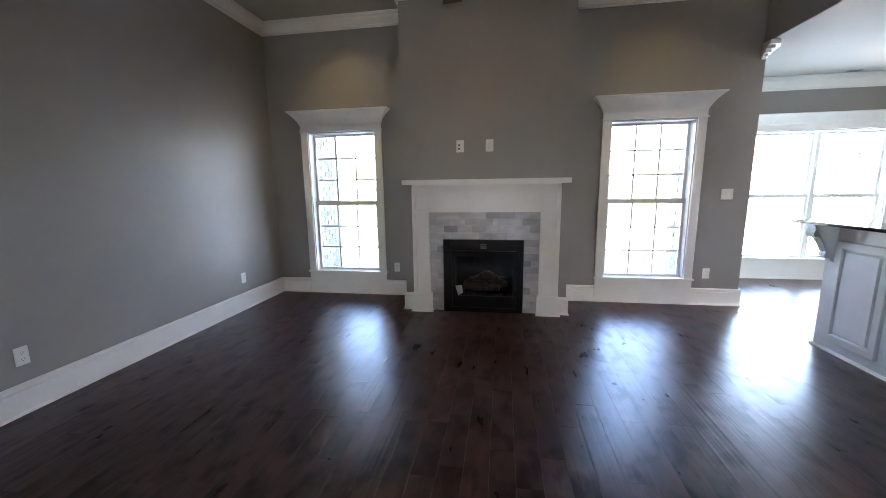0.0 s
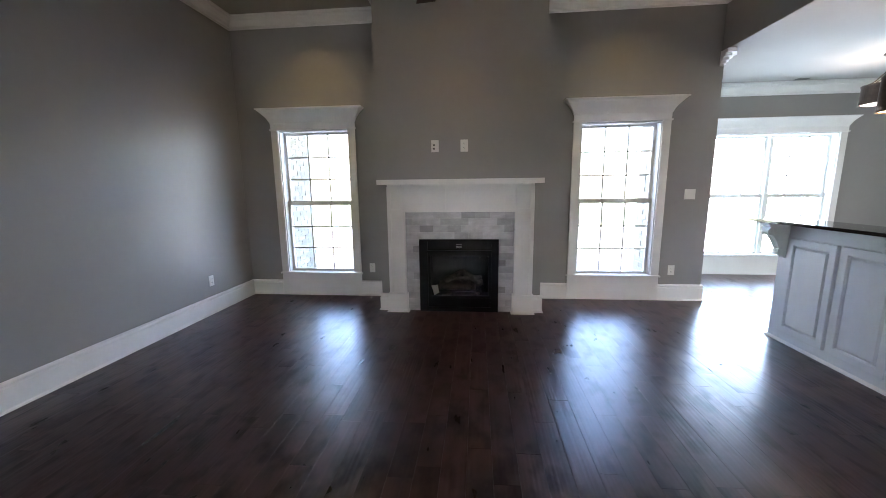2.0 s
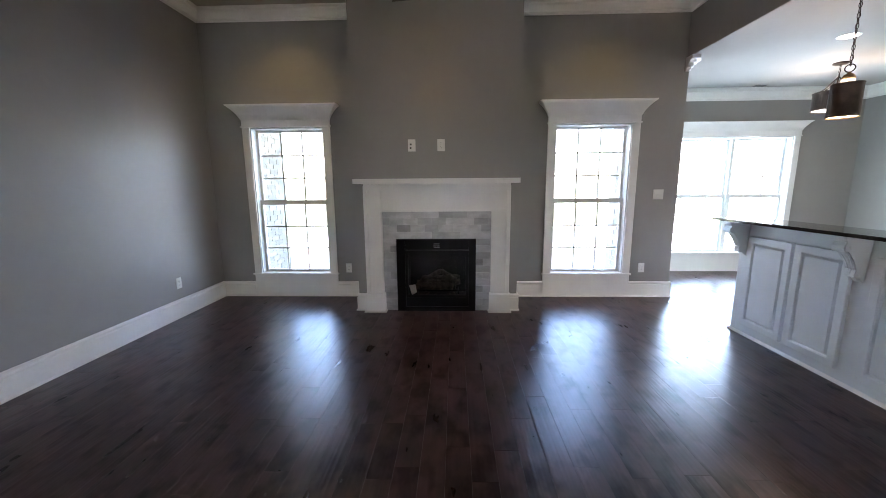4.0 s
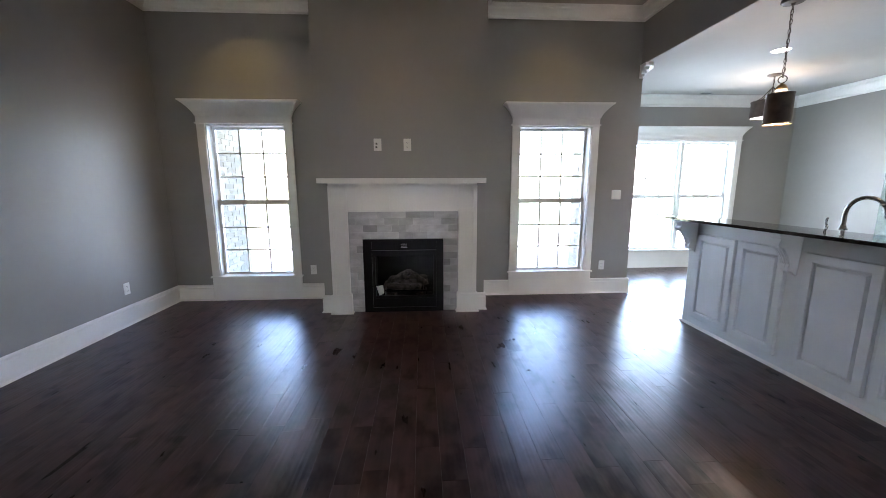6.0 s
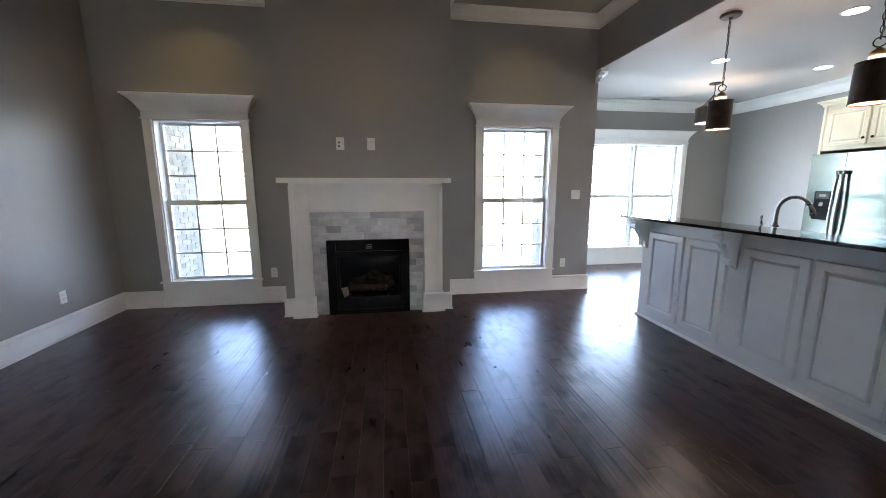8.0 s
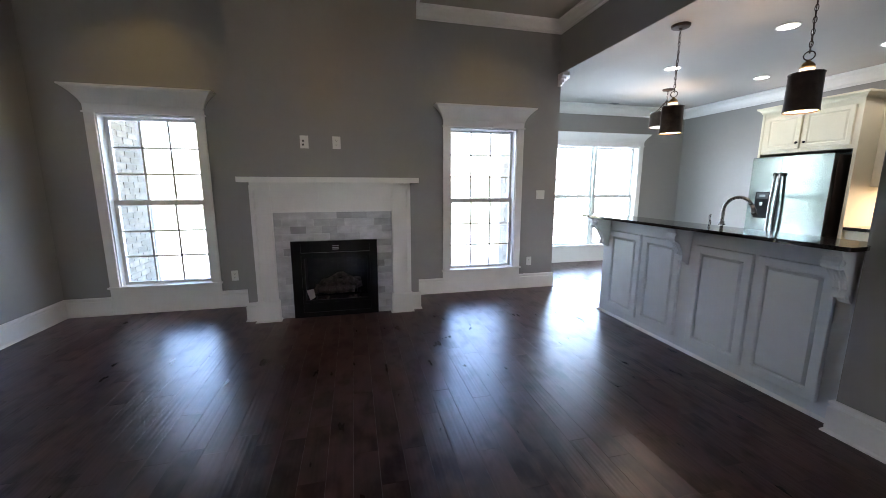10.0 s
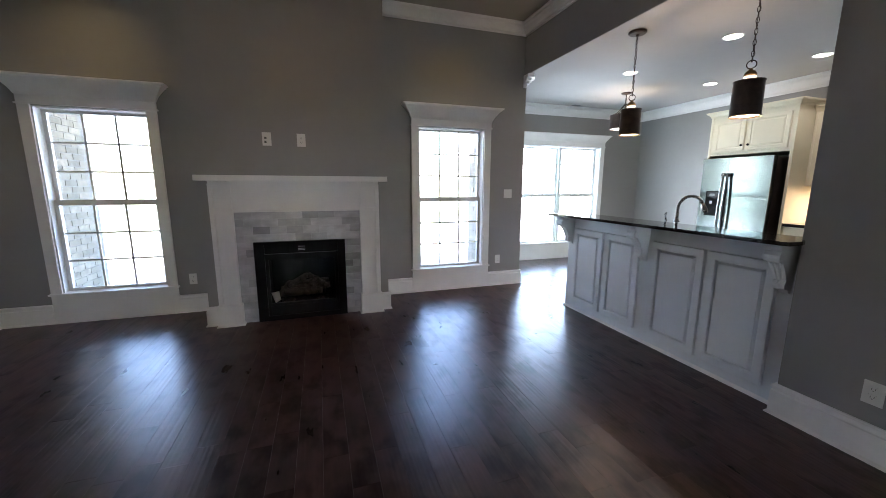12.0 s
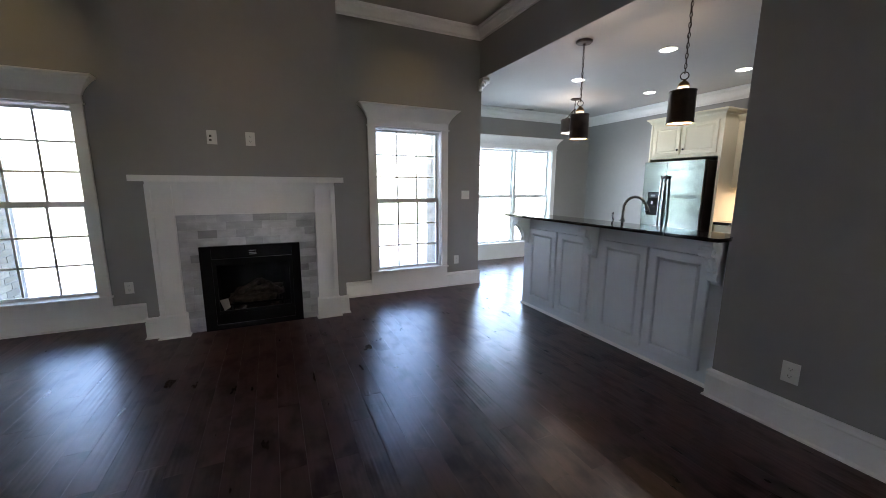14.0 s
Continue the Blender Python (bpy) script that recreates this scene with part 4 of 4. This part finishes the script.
for x, y in ((3.81, 2.745), (5.245, 2.785), (3.80, 3.975), (5.245, 4.015)):
    recessed(x, y, CEIL_K, G_CAN, "round lit recessed light in the kitchen ceiling")
    lamp("downlight", "AREA", (x, y, CEIL_K - 0.012), 0.13, SOFT, 0.14, (x, y, 0))
for x, e in ((-1.94, 0.58), (1.62, 0.38)):
    recessed(x, 3.985, CEIL, M_BRONZE, "dim recessed light with a dark baffle")
    lamp("wall_washer", "SPOT", (x, 3.985, CEIL - 0.02), e, (1.0, 0.76, 0.33), 0.05, (x, 4.05, 0), 122, 0.9)

vent = thing("ceiling_vent", (4.405, 5.80, CEIL_K), "small grey louvred vent in the kitchen ceiling", "vent")
VX0, VX1, VY0, VY1 = 4.330, 4.480, 5.755, 5.835
part("frame", boxes((VX0, VX1, VY0, VY0 + 0.010, CEIL_K - 0.006, CEIL_K - 0.0005), (VX0, VX1, VY1 - 0.010, VY1, CEIL_K - 0.006, CEIL_K - 0.0005),
                    (VX0, VX0 + 0.010, VY0 + 0.010, VY1 - 0.010, CEIL_K - 0.006, CEIL_K - 0.0005), (VX1 - 0.010, VX1, VY0 + 0.010, VY1 - 0.010, CEIL_K - 0.006, CEIL_K - 0.0005)), M_VENT, vent)
for i in range(4):
    part("slat", boxes((VX0 + 0.010, VX1 - 0.010, VY0 + 0.013 + 0.014 * i, VY0 + 0.021 + 0.014 * i, CEIL_K - 0.010, CEIL_K - 0.0015)), M_VENT, vent)

fan = thing("ceiling_fan", (-0.25, 2.62, CEIL), "dark ceiling fan at rest under the high ceiling", "ceiling fan")
part("downrod", lathe(bmesh.new(), [(0, 0), (0.07, 0), (0.06, -0.04), (0.014, -0.05), (0.014, -0.40), (0, -0.40)], 20, (-0.25, 2.62), CEIL - 0.001), M_BRONZE, fan, smooth=True)
part("motor", lathe(bmesh.new(), [(0, 2.98), (0.06, 2.98), (0.12, 2.94), (0.13, 2.89), (0.10, 2.84), (0.05, 2.82), (0, 2.82)], 28, (-0.25, 2.62)), M_BRONZE, fan, smooth=True)
for k in range(5):
    bm = boxes((0.12, 0.70, -0.080, 0.080, -0.004, 0.004))
    bm.transform(pose(-0.25, 2.62, 2.869, 0, 0, 105 + 72 * k) @ pose(0, 0, 0, -10, 0, 0))
    part("blade", bm, M_BRONZE, fan, bevel=0.003)
# unseen bowl and bulb, added as warm fill for chimney and upper walls
part("fill_bowl", lathe(bmesh.new(), [(0.09, 2.818), (0.10, 2.80), (0.085, 2.76), (0.05, 2.735), (0, 2.725)], 24, (-0.25, 2.62)), G_BULB, fan, "unseen lit glass bowl added below the fan", smooth=True)
lamp("fan_fill", "POINT", (-0.25, 2.62, 2.64), 0.14, (1.0, 0.66, 0.29), 0.12)

# ---- outside ----
structure("ground", boxes((-300, 300, -300, 300, -0.6, -0.30)), M_GRASS, "dry grass ground round the house", "ground")
structure("patio", boxes((-6, 12, 4.75, 14, -0.30, -0.12)), M_SLAB, "pale concrete patio behind the house", "patio")
# roof out of view, added to keep sky light off the brick and windows
structure("shade_roof", boxes((-3.1, 0.9, 4.742, 7.2, 2.75, 2.9)), M_CEIL, "unseen flat roof added to shade the brick and windows", "roof")


def shrub(x, y, r):
    """A rounded garden shrub: a few stems and many small leaves in uneven clumps."""
    leaf_rnd = random.Random(11)
    sh = thing("shrub", (x, y, -0.30), "loose green garden shrub far out on the lawn", "shrub", group="shrubs on the lawn")
    stems = bmesh.new()
    clumps = []
    for k in range(9):
        a, out = 2 * math.pi * k / 9 + leaf_rnd.uniform(-0.3, 0.3), r * leaf_rnd.uniform(0.25, 0.85)
        top = Vector((x + out * math.cos(a), y + out * math.sin(a), -0.30 + r * leaf_rnd.uniform(0.8, 1.7)))
        tube(stems, [(x, y, -0.31), (x + 0.4 * (top.x - x), y + 0.4 * (top.y - y), -0.30 + 0.5 * (top.z + 0.30)), top], [0.035, 0.022, 0.008], 6)
        clumps.append((top, r * leaf_rnd.uniform(0.35, 0.55)))
    part("stems", stems, M_LOG, sh)
    verts, faces = [], []
    for c, cr in clumps:
        for _ in range(110):
            d = Vector((leaf_rnd.gauss(0, 1), leaf_rnd.gauss(0, 1), leaf_rnd.gauss(0, 0.8))).normalized() * cr * leaf_rnd.uniform(0.4, 1.0) + c
            u = Vector((leaf_rnd.gauss(0, 1), leaf_rnd.gauss(0, 1), leaf_rnd.gauss(0, 1))).normalized() * 0.09
            v = u.orthogonal().normalized() * 0.045
            i = len(verts)
            verts += [d - u, d + v, d + u, d - v]
            faces.append((i, i + 1, i + 2, i + 3))
    me = bpy.data.meshes.new("leaves")
    me.from_pydata(verts, [], faces)
    me.materials.append(M_LEAF)
    tagged(attach("leaves", me, sh), kind="stuff")
    return sh


first_shrub = shrub(25.3, 34.0, 1.15)
copy_thing(first_shrub, pose(27.9, 34.6, -0.30, 0, 0, 140))
copy_thing(first_shrub, pose(21.2, 36.0, -0.30, 0, 0, 65))

brick_mesh = mesh_from(boxes((-0.012, 0.0, 0.0, 0.220, 0.0, 0.070)), "brick", M_BRICK, bevel=0.004, segments=1)
for name, x, flip, y0, y1 in (("wall_brick_west", -2.87, 1, 4.745, 6.30), ("wall_brick_nook", 2.45, -1, 4.745, 6.02)):
    if flip > 0:
        backing = boxes((x - 0.20, x - 0.008, y0, y1, -0.3, 3.4))
    else:
        a, b = NOOK_Y
        backing = boxes((x + 0.008, x + 0.07, y0, a, -0.3, 3.4), (x + 0.008, x + 0.07, b, y1, -0.3, 3.4), (x + 0.008, x + 0.07, a, b, -0.3, WIN_Z0), (x + 0.008, x + 0.07, a, b, WIN_Z1, 3.4))
    w = structure(name, backing, M_MORTAR, "pale brick outside wall beside the window", "brick wall")
    row, z = 0, -0.02
    while z < 2.25:
        y = y0 + (0.0 if row % 2 else -0.115)
        while y + 0.22 < y1 + 0.02:
            if y >= y0 - 0.002 and (flip > 0 or y + 0.22 < NOOK_Y[0] or y > NOOK_Y[1] or not 0.25 < z < 2.05):
                attach("brick", brick_mesh, w, at=pose(x, y, z) if flip > 0 else pose(x, y + 0.22, z, 0, 0, 180))
            y += 0.23
        z, row = z + 0.080, row + 1

# ---- floor boards, last ----
floor = structure("floor", boxes((WEST, JAMB_X, SOUTH, NORTH, -0.2, -0.010), (JAMB_X, K_EAST, K_SOUTH, K_NORTH, -0.2, -0.010)), M_SUB, "dark stained hand-scraped wooden floor boards", "floor")
BOARD = 0.127
rnd = random.Random(11)
lengths = (0.42, 0.58, 0.76, 0.94, 1.18)


def board_verts(x, y, w, l):
    e = 0.0003
    return [(x, y, -0.009), (x + w, y, -0.009), (x + w, y + l, -0.009), (x, y + l, -0.009),
            (x, y, -0.0006), (x + w, y, -0.0006), (x + w, y + l, -0.0006), (x, y + l, -0.0006),
            (x + e, y + e, 0), (x + w - e, y + e, 0), (x + w - e, y + l - e, 0), (x + e, y + l - e, 0)]


BOARD_FACES = [(0, 1, 5, 4), (1, 2, 6, 5), (2, 3, 7, 6), (3, 0, 4, 7), (4, 5, 9, 8), (5, 6, 10, 9), (6, 7, 11, 10), (7, 4, 8, 11), (8, 9, 10, 11)]
shared = {}
for l in lengths:
    me = bpy.data.meshes.new("plank")
    me.from_pydata(board_verts(0, 0, BOARD - 0.0004, l - 0.0005), [], BOARD_FACES)
    me.materials.append(M_PLANK)
    shared[l] = me
rest_v, rest_f, single = [], [], 0
x = WEST
while x < K_EAST:
    w = min(BOARD, K_EAST - x)
    lo, hi = (SOUTH, NORTH) if x + w <= JAMB_X + 0.02 else (K_SOUTH, K_NORTH)
    y = lo - rnd.uniform(0, 0.9)
    while y < hi:
        l = rnd.choice(lengths)
        a, b = max(y, lo), min(y + l, hi)
        whole = a == y and b == y + l and w == BOARD
        if whole and -2.5 < x < 2.75 and 0.3 < y < 4.4 and single < 298:
            attach("plank", shared[l], floor, at=pose(x, y, rnd.uniform(-0.0004, 0.0)))
            single += 1
        elif b - a > 0.01:
            k = len(rest_v)
            rest_v += board_verts(x, a, w - 0.0004, b - a - 0.0005)
            rest_f += [tuple(i + k for i in f) for f in BOARD_FACES]
        y += l
    x += BOARD
me = bpy.data.meshes.new("planks")
me.from_pydata(rest_v, [], rest_f)
me.materials.append(M_PLANK)
tagged(attach("planks", me, floor), kind="stuff")
